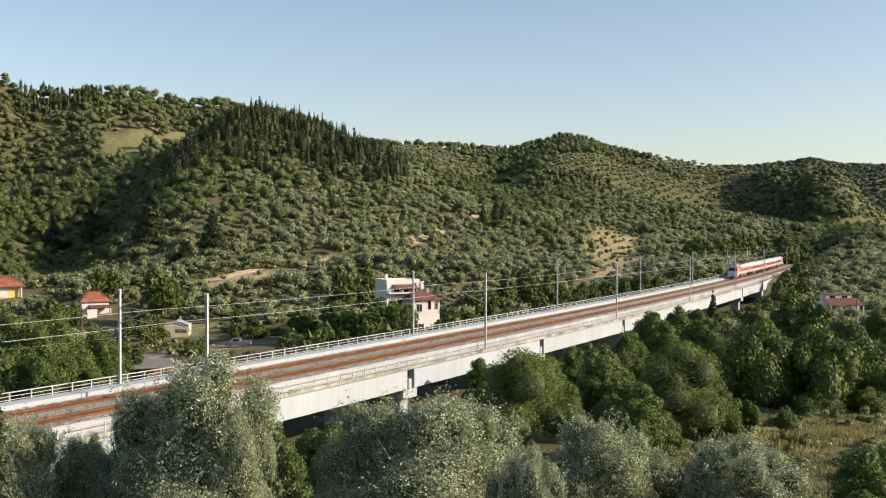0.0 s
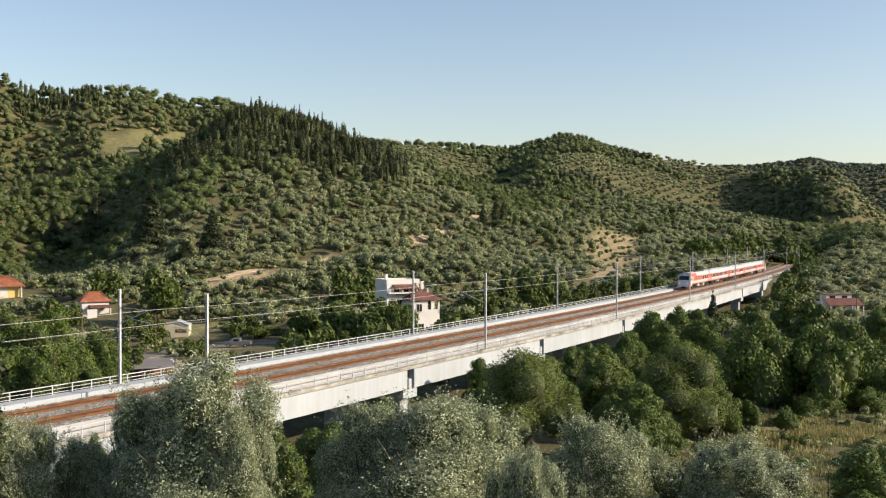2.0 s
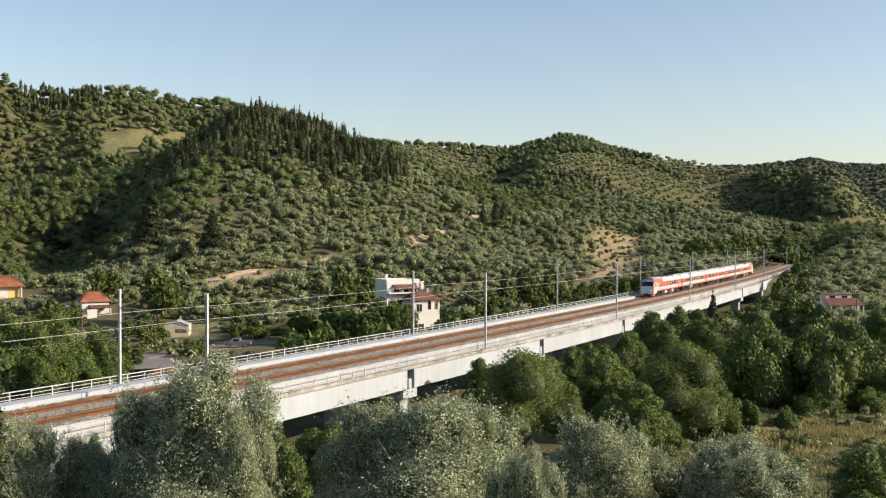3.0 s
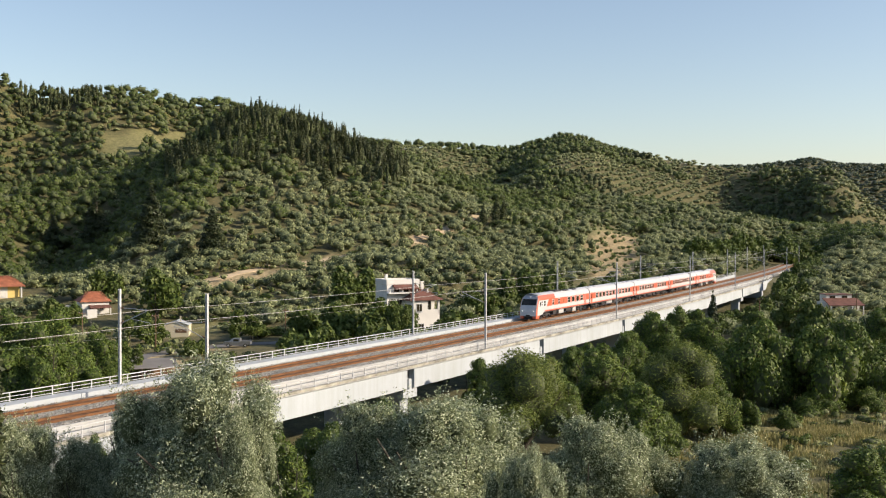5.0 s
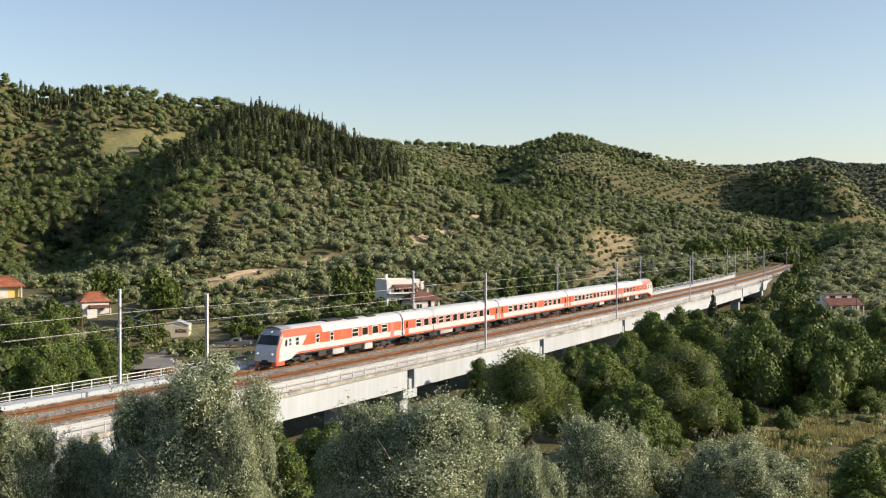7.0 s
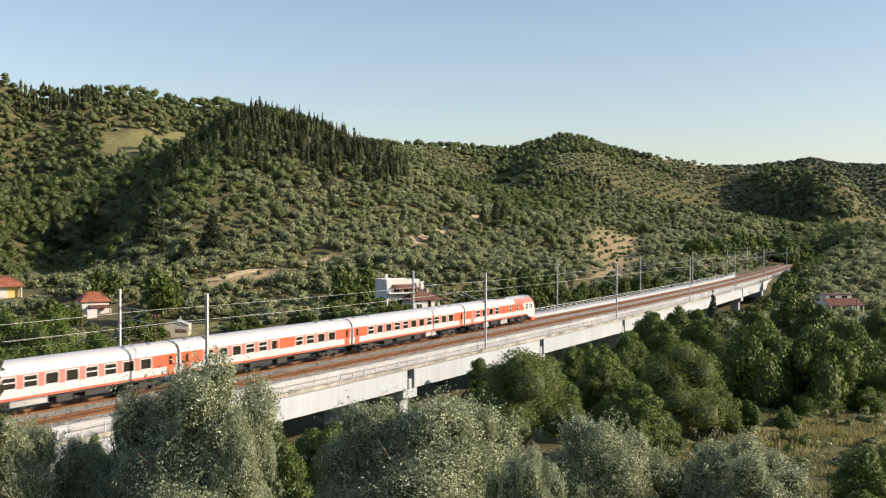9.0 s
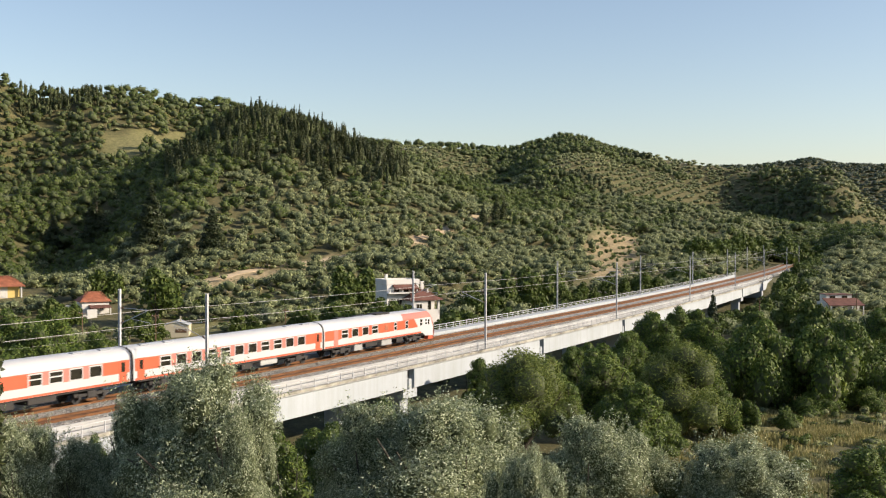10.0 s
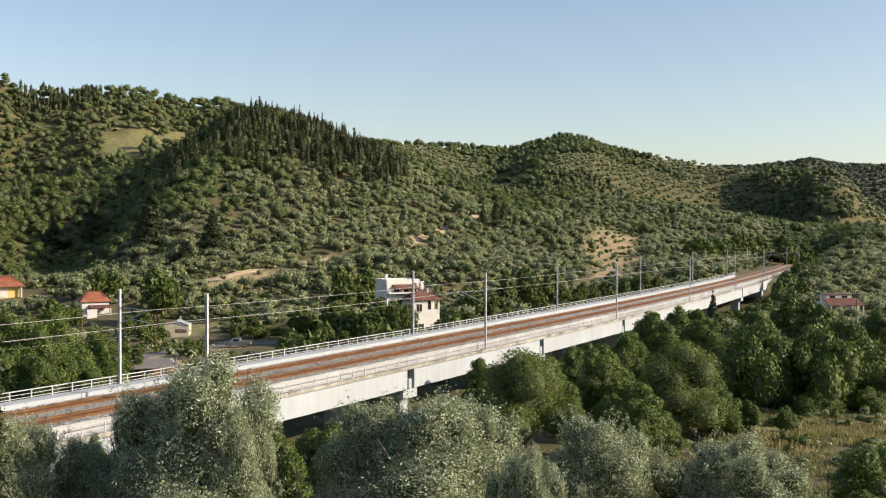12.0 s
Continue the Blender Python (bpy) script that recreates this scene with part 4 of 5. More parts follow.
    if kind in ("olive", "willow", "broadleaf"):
        # dark cores for twigs and inner leaves close the crown's heart; shade painted in
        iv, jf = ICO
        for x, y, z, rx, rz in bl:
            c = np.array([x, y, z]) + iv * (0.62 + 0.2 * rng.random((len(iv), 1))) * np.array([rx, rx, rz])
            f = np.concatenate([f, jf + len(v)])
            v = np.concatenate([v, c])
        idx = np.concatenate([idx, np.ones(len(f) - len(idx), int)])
    crown = mesh_np(kind + "_crown", v, f, [mat, CORE_SHADE], idx)
    me = bpy.data.meshes.new(kind + "_trunk")
    tr.to_mesh(me)
    tr.free()
    me.materials.append(BARK)
    return crown, me, width, height


MASTERS = {}
LOOKS = {
    "olive": ("olive_tree", "silvery grey-green olive tree with loose feathery sprays", "olive tree"),
    "willow": ("willow_tree", "dense rounded mid-green willow beside the viaduct", "tree"),
    "broadleaf": ("broadleaf_tree", "dark green leafy tree with an uneven crown", "tree"),
    "far_broadleaf": ("broadleaf_tree", "green leafy tree on the valley floor", "tree"),
    "cypress": ("cypress_tree", "dark slender upright cypress tree", "cypress"),
    "spruce": ("conifer_tree", "tall dark pointed conifer on the slope", "conifer"),
}
SIZES = {"olive": (5.0, 6.0), "willow": (10.0, 10.0), "broadleaf": (8.0, 10.5), "far_broadleaf": (7.0, 7.5), "cypress": (2.6, 12.0), "spruce": (9.0, 19.0)}


def tree(kind, x, y, width, height, seed, sink=0.0, label=""):
    """One tree with a trunk and a crown, on the land at x, y."""
    variant = seed % 3 if kind in ("olive", "broadleaf") else seed % 2
    w0, h0 = SIZES[kind]
    if "broadleaf" in kind:                     # low, common and tall habits
        ratio = height / width
        h0 = w0 * (0.65 if ratio < 0.95 else 1.25 if ratio < 1.6 else 2.0)
    if (kind, variant, h0) not in MASTERS:
        MASTERS[kind, variant, h0] = tree_master(kind, w0, h0, 11 + variant * 7)
    crown, tr, w0, h0 = MASTERS[kind, variant, h0]
    name, words, cat = LOOKS[kind]
    m = pose(x, y, land_at(x, y) - sink, 0, 0, (seed * 137.5) % 360) @ Matrix.Diagonal((width / w0, width / w0, height / h0, 1))
    t = empty(name, m, label or words, cat, "olive trees" if "olive" in kind else "")
    shared("trunk", tr, t)
    shared("crown", crown, t)
    return t


def tree_by(kind, u, v, r, wpx, seed, label=""):
    """A tree at range r whose top reaches the height scale v and which spans wpx of it."""
    x, y = (float(q) for q in plan(u, r))
    h = float(level(v, u, r)) - land_at(x, y)
    return tree(kind, x, y, wpx * r / FOCAL, max(1.5, h), seed, 0, label)


def sight(u, v):
    """Range at which the ground shows at v on the height scale."""
    rs = np.arange(90.0, 1300.0, 1.0)
    x, y = plan(u, rs)
    return float(rs[np.argmax(land(x, y) >= level(v, u, rs))])


def tree_on(kind, u, base, top, wpx, seed):
    """A tree whose foot shows at base and whose top reaches top."""
    tree_by(kind, u, top, sight(u, base), wpx, seed)


# olive trees below the lookout
tree_by("olive", 345, 640, 31, 350, 0)
tree_by("olive", 255, 690, 33, 190, 2)
tree_by("olive", 412, 712, 30, 165, 1)
tree_by("olive", 655, 712, 35, 285, 1)
tree_by("olive", 765, 690, 34, 380, 2)
tree_by("olive", 1048, 735, 36, 280, 1)
tree_by("olive", 1300, 780, 36, 290, 0)
tree_by("olive", 10, 728, 33, 220, 2)
tree_by("olive", 150, 775, 34, 190, 1)
tree_by("olive", 930, 800, 29, 170, 0)
tree_by("broadleaf", 1520, 775, 62, 150, 1)
tree_by("broadleaf", 1578, 768, 68, 130, 0)
tree_by("broadleaf", 1530, 846, 44, 130, 2)
tree_by("broadleaf", 1200, 835, 38, 110, 2)
tree_by("broadleaf", 172, 748, 55, 90, 0)
tree_by("broadleaf", 670, 690, 62, 130, 1)
tree_by("broadleaf", 590, 725, 60, 110, 2)
tree_by("broadleaf", 850, 700, 75, 120, 0)
tree_by("broadleaf", 846, 626, 116, 64, 1)
tree_by("broadleaf", 500, 742, 58, 130, 0)
tree_by("broadleaf", 552, 738, 64, 110, 2)
# the belt along the stream, before the viaduct
for u, v, r, w, k in ((925, 622, 104, 215, "willow"), (1065, 602, 118, 170, "broadleaf"), (1195, 608, 112, 190, "willow"), (1165, 548, 150, 130, "broadleaf"),
                      (1245, 556, 158, 130, "broadleaf"), (1345, 582, 132, 190, "broadleaf"), (1445, 580, 134, 190, "broadleaf"), (1545, 600, 138, 150, "broadleaf"),
                      (1130, 668, 98, 150, "broadleaf"), (1290, 600, 140, 150, "broadleaf"), (1400, 600, 150, 130, "broadleaf"), (1500, 565, 165, 120, "broadleaf"),
                      (1000, 660, 108, 120, "broadleaf"), (1240, 640, 120, 120, "broadleaf"), (1560, 540, 185, 110, "broadleaf"), (1340, 545, 190, 90, "broadleaf"),
                      (1080, 690, 100, 110, "broadleaf")):
    tree_by(k, u, v, r, w * (1.0 if k == "willow" else 0.82), int(u))
for u, v, r, w in ((1200, 535, 162, 90), (1232, 540, 168, 80), (1112, 578, 138, 90), (1050, 600, 126, 90), (1018, 607, 124, 80), (1150, 560, 152, 80)):
    tree_by("broadleaf", u, v, r, w, int(u))
tree_by("far_broadleaf", 282, 476, 232, 78, 3, "bright yellow-green pine behind the farm")
tree_by("spruce", 1262, 512, 165, 46, 1, "young pine beside the viaduct")
# beyond the viaduct, on the valley floor
for u, v, r, w in ((20, 527, 112, 110), (112, 530, 232, 74), (238, 560, 215, 50), (470, 575, 210, 70), (345, 598, 185, 50), (232, 600, 160, 50), (62, 545, 108, 110), (100, 585, 112, 100), (140, 600, 118, 95), (180, 585, 128, 90), (-30, 560, 105, 120), (90, 545, 150, 100), (30, 600, 100, 110), (75, 620, 98, 90), (160, 640, 108, 80), (200, 620, 120, 60), (432, 548, 205, 62), (268, 556, 205, 60),
                   (186, 478, 262, 70), (625, 468, 238, 95), (560, 552, 200, 110), (630, 545, 195, 130), (684, 522, 190, 80), (712, 528, 186, 70), (690, 548, 185, 110), (706, 526, 180, 50),
                   (815, 545, 195, 80), (850, 505, 230, 80), (915, 478, 240, 90), (955, 468, 250, 100), (1040, 495, 260, 60), (1090, 480, 280, 70), (530, 590, 180, 80), (590, 580, 178, 90),
                   (670, 575, 176, 90), (792, 566, 185, 60), (830, 555, 200, 70), (480, 540, 250, 80), (350, 560, 250, 60),
                   (1010, 500, 240, 60), (1150, 480, 300, 70), (1210, 470, 330, 60)):
    if r < 160:
        tree_by("broadleaf", u, v, r, w * 1.1, int(u) + 1)
    else:
        tree_by("far_broadleaf", u - 0.2 * w, v, r, w * 0.66, int(u) + 1)
        tree_by("far_broadleaf", u + 0.22 * w, v + 7, r + 3, w * 0.62, int(u))
# undergrowth that fills the shade beneath and behind the viaduct
rng = np.random.default_rng(33)
for s in np.arange(44, 306, 9.0):
    p = line_at(float(s) + 2 * rng.random(), 8 + 7 * rng.random())
    tree("far_broadleaf", p.x, p.y, 6 + 3 * rng.random(), 5.2 + 2.4 * rng.random(), int(s))
for s in np.arange(70, 300, 14.0):
    p = line_at(float(s) + 3 * rng.random(), -12 - 4 * rng.random())
    tree("far_broadleaf", p.x, p.y, 5 + 2 * rng.random(), 3.5 + 1.5 * rng.random(), int(s))
for u, v, r, w in ((1285, 690, 112, 84), (1330, 706, 116, 46), (1392, 716, 118, 40), (1446, 690, 130, 96), (1175, 722, 100, 80), (1536, 684, 134, 62)):
    tree_by("broadleaf", u, v, r, w, int(u), "low dark bush at the edge of the field")
# bushes along the near side of the bank beyond the viaduct
for i in range(20):
    p = line_at(337 + i * 5.2 + 2 * rng.random(), -13.5 - 5 * rng.random())
    tree("far_broadleaf", p.x, p.y, 5 + 2.5 * rng.random(), 3.2 + 1.6 * rng.random(), i)
# dark trees round the roadside house
for u, v, r, w in ((1400, 505, 215, 60), (1440, 535, 200, 80), (1470, 572, 190, 80), (1535, 568, 200, 80), (1600, 520, 200, 90), (1378, 492, 300, 40), (1395, 484, 320, 46), (1420, 494, 310, 40), (1385, 512, 285, 44), (1355, 540, 262, 44), (1330, 552, 240, 40)):
    tree_by("far_broadleaf", u, v, r, w, int(u))
for u, v, r, w in ((1450, 432, 520, 50), (1490, 436, 540, 40), (1515, 430, 560, 36), (1568, 432, 545, 45), (1420, 430, 500, 50), (1395, 428, 480, 50)):
    tree_by("far_broadleaf", u, v, r, w, int(u))
for u, base, top, w in ((170, 440, 343, 66), (268, 440, 326, 72), (376, 462, 366, 66), (330, 470, 425, 50), (96, 445, 380, 44)):
    tree_on("spruce", u, base, top, w * 0.85, int(u))
for u, base, top, w in ((855, 402, 362, 15), (878, 400, 346, 17), (891, 400, 348, 14), (1192, 410, 378, 11), (950, 366, 336, 24), (1016, 384, 352, 22), (575, 340, 285, 22), (1262, 410, 385, 10)):
    tree_on("cypress", u, base, top, w, int(u))
for i in range(22):
    k = (i * 0.618) % 1
    tree_on("far_broadleaf", 1215 + 190 * (i / 21), 448 + 14 * k, 412 + 20 * ((i * 0.37) % 1) + 12 * abs(i - 12) / 12, 40 + 14 * k, i)

# cypress wood on the near hill's shoulder and conifers on the hill behind
rng = np.random.default_rng(21)
for i in range(285):
    u = 290 + 430 * rng.random()
    rA = float(np.interp(u, A_U, A_R))
    depth = 0.22 if u < 480 else 0.16 if u < 600 else 0.1
    r = rA * (0.955 - depth * rng.random())
    x, y = plan(u, r)
    tree("cypress", float(x), float(y), 1.7 + 1.5 * rng.random(), (6.0 if r > rA * 0.92 else 9.0) + 4.5 * rng.random(), i)


def grove(name, x, y, width, height, mats, index, per, blade, label, category, lumps=3):
    """Many trees in one mesh: lumpy cores with leaf sprays standing off them."""
    rng = np.random.default_rng(len(x))
    n = len(x)
    z = land(x, y)
    V, F, I = [], [], []
    count = 0
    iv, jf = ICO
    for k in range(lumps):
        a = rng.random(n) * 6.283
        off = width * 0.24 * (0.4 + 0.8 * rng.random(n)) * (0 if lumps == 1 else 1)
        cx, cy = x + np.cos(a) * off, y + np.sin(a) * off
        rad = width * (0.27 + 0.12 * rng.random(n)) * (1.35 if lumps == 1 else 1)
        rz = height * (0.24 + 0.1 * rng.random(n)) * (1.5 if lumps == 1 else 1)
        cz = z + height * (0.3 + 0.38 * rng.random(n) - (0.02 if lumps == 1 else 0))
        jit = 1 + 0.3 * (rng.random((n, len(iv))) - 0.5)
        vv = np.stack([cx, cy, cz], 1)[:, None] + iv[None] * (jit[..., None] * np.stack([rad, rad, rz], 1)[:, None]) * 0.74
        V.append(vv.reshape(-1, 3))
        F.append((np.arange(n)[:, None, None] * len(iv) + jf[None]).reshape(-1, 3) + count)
        # cores take the dark green that paints shade inside the crowns
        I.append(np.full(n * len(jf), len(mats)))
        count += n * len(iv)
        m = per // lumps
        d = unit(n * m, rng).reshape(n, m, 3)
        d[..., 2] = np.where(d[..., 2] < -0.3, -d[..., 2], d[..., 2])
        pos = np.stack([cx, cy, cz], 1)[:, None] + d * np.stack([rad, rad, rz], 1)[:, None] * (0.76 + 0.34 * rng.random((n, m, 1)))
        nr = d + 0.28 * rng.normal(size=d.shape)
        nr /= np.linalg.norm(nr, axis=2, keepdims=True)
        t = np.cross(nr, unit(n * m, rng).reshape(n, m, 3))
        t /= np.linalg.norm(t, axis=2, keepdims=True) + 1e-9
        b = np.cross(nr, t)
        sz = (np.broadcast_to(blade, n)[:, None] * (0.6 + 0.8 * rng.random((n, m))))[..., None]
        tri = np.stack([pos - t * sz * 0.6 - b * sz * 0.35, pos + b * sz * 0.6, pos + t * sz * 0.6 - b * sz * 0.2], 2)
        V.append(tri.reshape(-1, 3))
        F.append(np.arange(n * m * 3).reshape(-1, 3) + count)
        I.append(np.repeat(index, m))
        count += n * m * 3
    ob = new(name, mesh_np(name, np.concatenate(V), np.concatenate(F), [*mats, CORE_SHADE], np.concatenate(I)))
    return tagged(ob, label, category, kind="stuff")


def scatter(u0, u1, r0, r1, spacing, rng, jitter=0.4):
    """Places on a jittered square lattice within a sector."""
    us, rs = np.meshgrid(np.linspace(u0, u1, 24), np.linspace(r0, r1, 12))
    px, py = plan(us, rs)
    gx, gy = np.meshgrid(np.arange(px.min(), px.max(), spacing), np.arange(py.min(), py.max(), spacing))
    x = gx.ravel() + rng.normal(size=gx.size) * spacing * jitter * 0.5
    y = gy.ravel() + rng.normal(size=gx.size) * spacing * jitter * 0.5
    u, r, b = polar(x, y)
    ok = (np.abs(b) < radians(26.5)) & (u > u0) & (u < u1) & (r > r0) & (r < r1)
    return x[ok], y[ok], u[ok], r[ok]


def off_line(x, y):
    a = np.arctan2(x - S0, 1 / KAPPA - y)
    return np.where(x < S0, y, 1 / KAPPA - np.hypot(x - S0, 1 / KAPPA - y)) + 2.1


HOUSES = [(735, 209), (162, 247), (14, 273), (312, 221), (1497, 290), (262, 166), (420, 200)]


def clear_of_houses(u, r):
    ok = np.ones(len(u), bool)
    for hu, hr in HOUSES:
        ok &= ~((np.abs(u - hu) < 10 / hr * FOCAL) & (r > hr - (28 if hu > 1000 else 14)) & (r < hr + 9))
    return ok


def in_orchard(u, r):
    return ((u - 1110) / 140) ** 2 + ((r - 900) / 95) ** 2 < 1


def hillside():
    rng = np.random.default_rng(5)
    # olive groves on the near slopes, with scrub between
    x, y, u, r = scatter(-60, 1640, 205, 775, 5.3, rng, 0.38)
    rA = np.interp(u, A_U, A_R)
    w = vnoise(x, y, 45)
    wood = np.clip((470 - u) / 160, -0.3, 0.5) + (r / rA - 0.72) * 1.1 + (w - 0.5) * 1.2
    green = ((wood > 0.14) | ((u > 1385) & (w > 0.5)) | (rng.random(len(x)) < 0.1)) & (r > np.interp(u, F_U, F_R) * (1.0 + 0.25 * w)) & (rng.random(len(x)) < 0.92)
    keep = (r < rA * 1.02) & ((np.abs(off_line(x, y)) > 13) | (r > 520)) & (open_ground(x, y) < 0.35 + 0.3 * rng.random(len(x))) & clear_of_houses(u, r)
    floor_part = r < np.interp(u, F_U, F_R) * 0.9
    keep &= ~floor_part | (rng.random(len(x)) < np.where(u > 1380, 0.92, 0.55))
    keep &= (rng.random(len(x)) < np.where(u < 450, 0.8, 0.95))
    x, y, u, green = x[keep], y[keep], u[keep], green[keep]
    n = len(x)
    width = np.where(green, 6.8, 5.7) * np.where(u > 1380, 1.2, 1.0) * (0.75 + 0.5 * rng.random(n))
    height = np.where(green, 6.2, 4.3) * (0.75 + 0.5 * rng.random(n))
    idx = green.astype(int)
    grove("olive_grove", x[~green], y[~green], width[~green], height[~green], [OLIVE_FAR, GREEN_FAR], idx[~green], 144, 0.42, "grey-green olive trees in groves on the slopes", "olive grove")
    grove("hillside_wood", x[green], y[green], width[green], height[green], [OLIVE_FAR, GREEN_FAR], idx[green], 210, 0.55, "green broadleaf trees and scrub on the slopes", "wood")
    # low scrub
    x, y, u, r = scatter(-60, 1640, 130, 775, 4.6, rng, 1.0)
    keep = (rng.random(len(x)) < 0.62) & ((np.abs(off_line(x, y)) > 9) | (r > 520)) & (open_ground(x, y) < 0.25 + 0.9 * rng.random(len(x))) & clear_of_houses(u, r) & (r < np.interp(u, A_U, A_R) * 1.02)
    x, y = x[keep], y[keep]
    n = len(x)
    grove("scrub", x, y, 1.6 + 2.2 * rng.random(n), 1.0 + 1.4 * rng.random(n), [OLIVE_FAR, GREEN_FAR], (rng.random(n) < 0.7).astype(int), 18, 0.6, "low green scrub and bushes on dry ground", "bushes", 1)
    # bushes and rough grass round the farms
    x, y, u, r = scatter(-60, 900, 135, 300, 3.4, rng, 1.0)
    keep = (rng.random(len(x)) < 0.45 + 0.45 * vnoise(x, y, 18)) & (np.abs(off_line(x, y)) > 10) & clear_of_houses(u, r) & (open_ground(x, y) < 0.6)
    x, y = x[keep], y[keep]
    n = len(x)
    grove("farm_scrub", x, y, 1.2 + 2.6 * rng.random(n) ** 2, 0.7 + 1.6 * rng.random(n) ** 2, [OLIVE_FAR, GREEN_FAR, GRASS], rng.choice(3, n, p=[0.25, 0.5, 0.25]), 30, 0.42, "bushes, weeds and rough dry grass round the farms", "bushes", 1)
    # a belt of green wood in the fold behind the near ridge
    x, y, u, r = scatter(680, 1420, 540, 980, 6.5, rng, 0.8)
    q = r / np.interp(u, A_U, A_R)
    keep = (q > 1.03) & (q < 1.17 + 0.12 * vnoise(x, y, 60)) & (rng.random(len(x)) < 0.85)
    x, y = x[keep], y[keep]
    n = len(x)
    grove("ridge_wood", x, y, 6 + 4 * rng.random(n), 6 + 5 * rng.random(n), [GREEN_FAR, CONIFER], (vnoise(x, y, 40) > 0.5).astype(int), 60, 0.8, "green and dark evergreen wood in the fold behind the ridge", "wood", 2)
    # the hills behind
    x, y, u, r = scatter(-60, 1640, 480, 1180, 6.6, rng, 0.6)
    rA, rB = np.interp(u, A_U, A_R), np.interp(u, B_U, B_R)
    w = vnoise(x, y, 80)
    keep = ~in_orchard(u, r) & (r > rA * 1.02) & (r < rB * 0.995) & (open_ground(x, y) < 0.4) & (rng.random(len(x)) < np.where(u < 640, 1.0, 0.66) + 0.6 * w)
    x, y, u, w = x[keep], y[keep], u[keep], w[keep]
    n = len(x)
    green = (w + np.where(u < 600, 0.42, np.clip((650 - u) / 600, -0.12, 0.4)) + 0.45 * np.exp(-((u - 1370) / 100) ** 2) + 0.25 * (rng.random(n) - 0.5)) > 0.55
    for sel, nm, lb in ((~green, "far_olive_grove", "grey-green olive groves on the hills behind"), (green, "far_wood", "green woods on the hills behind")):
        k = int(sel.sum())
        grove(nm, x[sel], y[sel], (9.4 if nm == "far_wood" else 6.8) * (0.7 + 0.7 * rng.random(k)), (8.6 if nm == "far_wood" else 4.2) * (0.7 + 0.6 * rng.random(k)), [OLIVE_FAR, GREEN_FAR], sel[sel].astype(int) * (nm == "far_wood"), 54, 0.9, lb, "wood" if nm == "far_wood" else "olive grove", 2)
    # cypresses along the crest of the hill behind, and between the nearer ranks
    u = np.concatenate([34 + 146 * rng.random(110), 300 + 410 * rng.random(150)])
    r = np.concatenate([np.interp(u[:110], B_U, B_R) * (0.95 + 0.045 * rng.random(110)), np.interp(u[110:], A_U, A_R) * (0.94 - 0.12 * rng.random(150))])
    x, y = plan(u, r)
    grove("cypress_wood", x, y, 2.4 + 1.4 * rng.random(260), 9 + 4.5 * rng.random(260), [CONIFER], np.zeros(260, int), 90, 0.7, "dark slender cypresses crowded on the hill crests", "wood", 2)
    # young trees on the open terraces
    x, y, u, r = scatter(1030, 1150, 325, 490, 6.0, rng, 0.25)
    n = len(x)
    grove("young_olives", x, y, 1.2 + 1.6 * rng.random(n), 1.0 + 1.3 * rng.random(n), [OLIVE_FAR, GREEN_FAR], (rng.random(n) < 0.3).astype(int), 50, 0.4, "young olive trees in rows on dry terraces", "olive grove", 1)
    # a planted orchard in straight rows, and a dark hedge above it
    x, y, u, r = scatter(930, 1290, 780, 1050, 7.6, rng, 0.12)
    keep = in_orchard(u, r)
    x, y = x[keep], y[keep]
    n = len(x)
    grove("orchard", x, y, 6.6 + 1.0 * rng.random(n), 4.2 + 0.8 * rng.random(n), [OLIVE_FAR], np.zeros(n, int), 40, 1.0, "grey-green olive orchard planted in straight rows", "orchard", 2)
    u = np.concatenate([1005 + 150 * rng.random(90), 930 + 110 * rng.random(40), 1255 + 210 * rng.random(110)])
    r = np.concatenate([1070 + 25 * rng.random(90), 985 + 15 * rng.random(40), 790 + 150 * rng.random(110)])
    x, y = plan(u, r)
    n = len(x)
    grove("dark_hedge", x, y, 5.5 + 4 * rng.random(n), 7 + 4 * rng.random(n), [CONIFER], np.zeros(n, int), 44, 1.1, "dark evergreen belt on the hill behind", "wood", 2)
    # the far range
    x, y, u, r = scatter(1180, 1640, 1400, 2560, 13, rng, 0.8)
    keep = rng.random(len(x)) < 0.65 + 0.7 * vnoise(x, y, 160)
    x, y = x[keep], y[keep]
    n = len(x)
    grove("distant_wood", x, y, 15 + 8 * rng.random(n), 5 + 3 * rng.random(n), [WOOD_HAZY], np.zeros(n, int), 16, 3.0, "woods on the farthest hills", "wood", 1)


hillside()

# ---------------- houses, yards and tracks ----------------
def site(name, u, r, turn, label, category, dz=0.0, scale=1.0):
    """An Empty on the land, its -y side towards the lookout, then turned."""
    x, y = (float(q) for q in plan(u, r))
    a = math.degrees(math.atan2(EYE.y - y, EYE.x - x)) + 90
    return empty(name, pose(x, y, land_at(x, y) + dz, 0, 0, a + turn) @ Matrix.Scale(scale, 4), label, category)


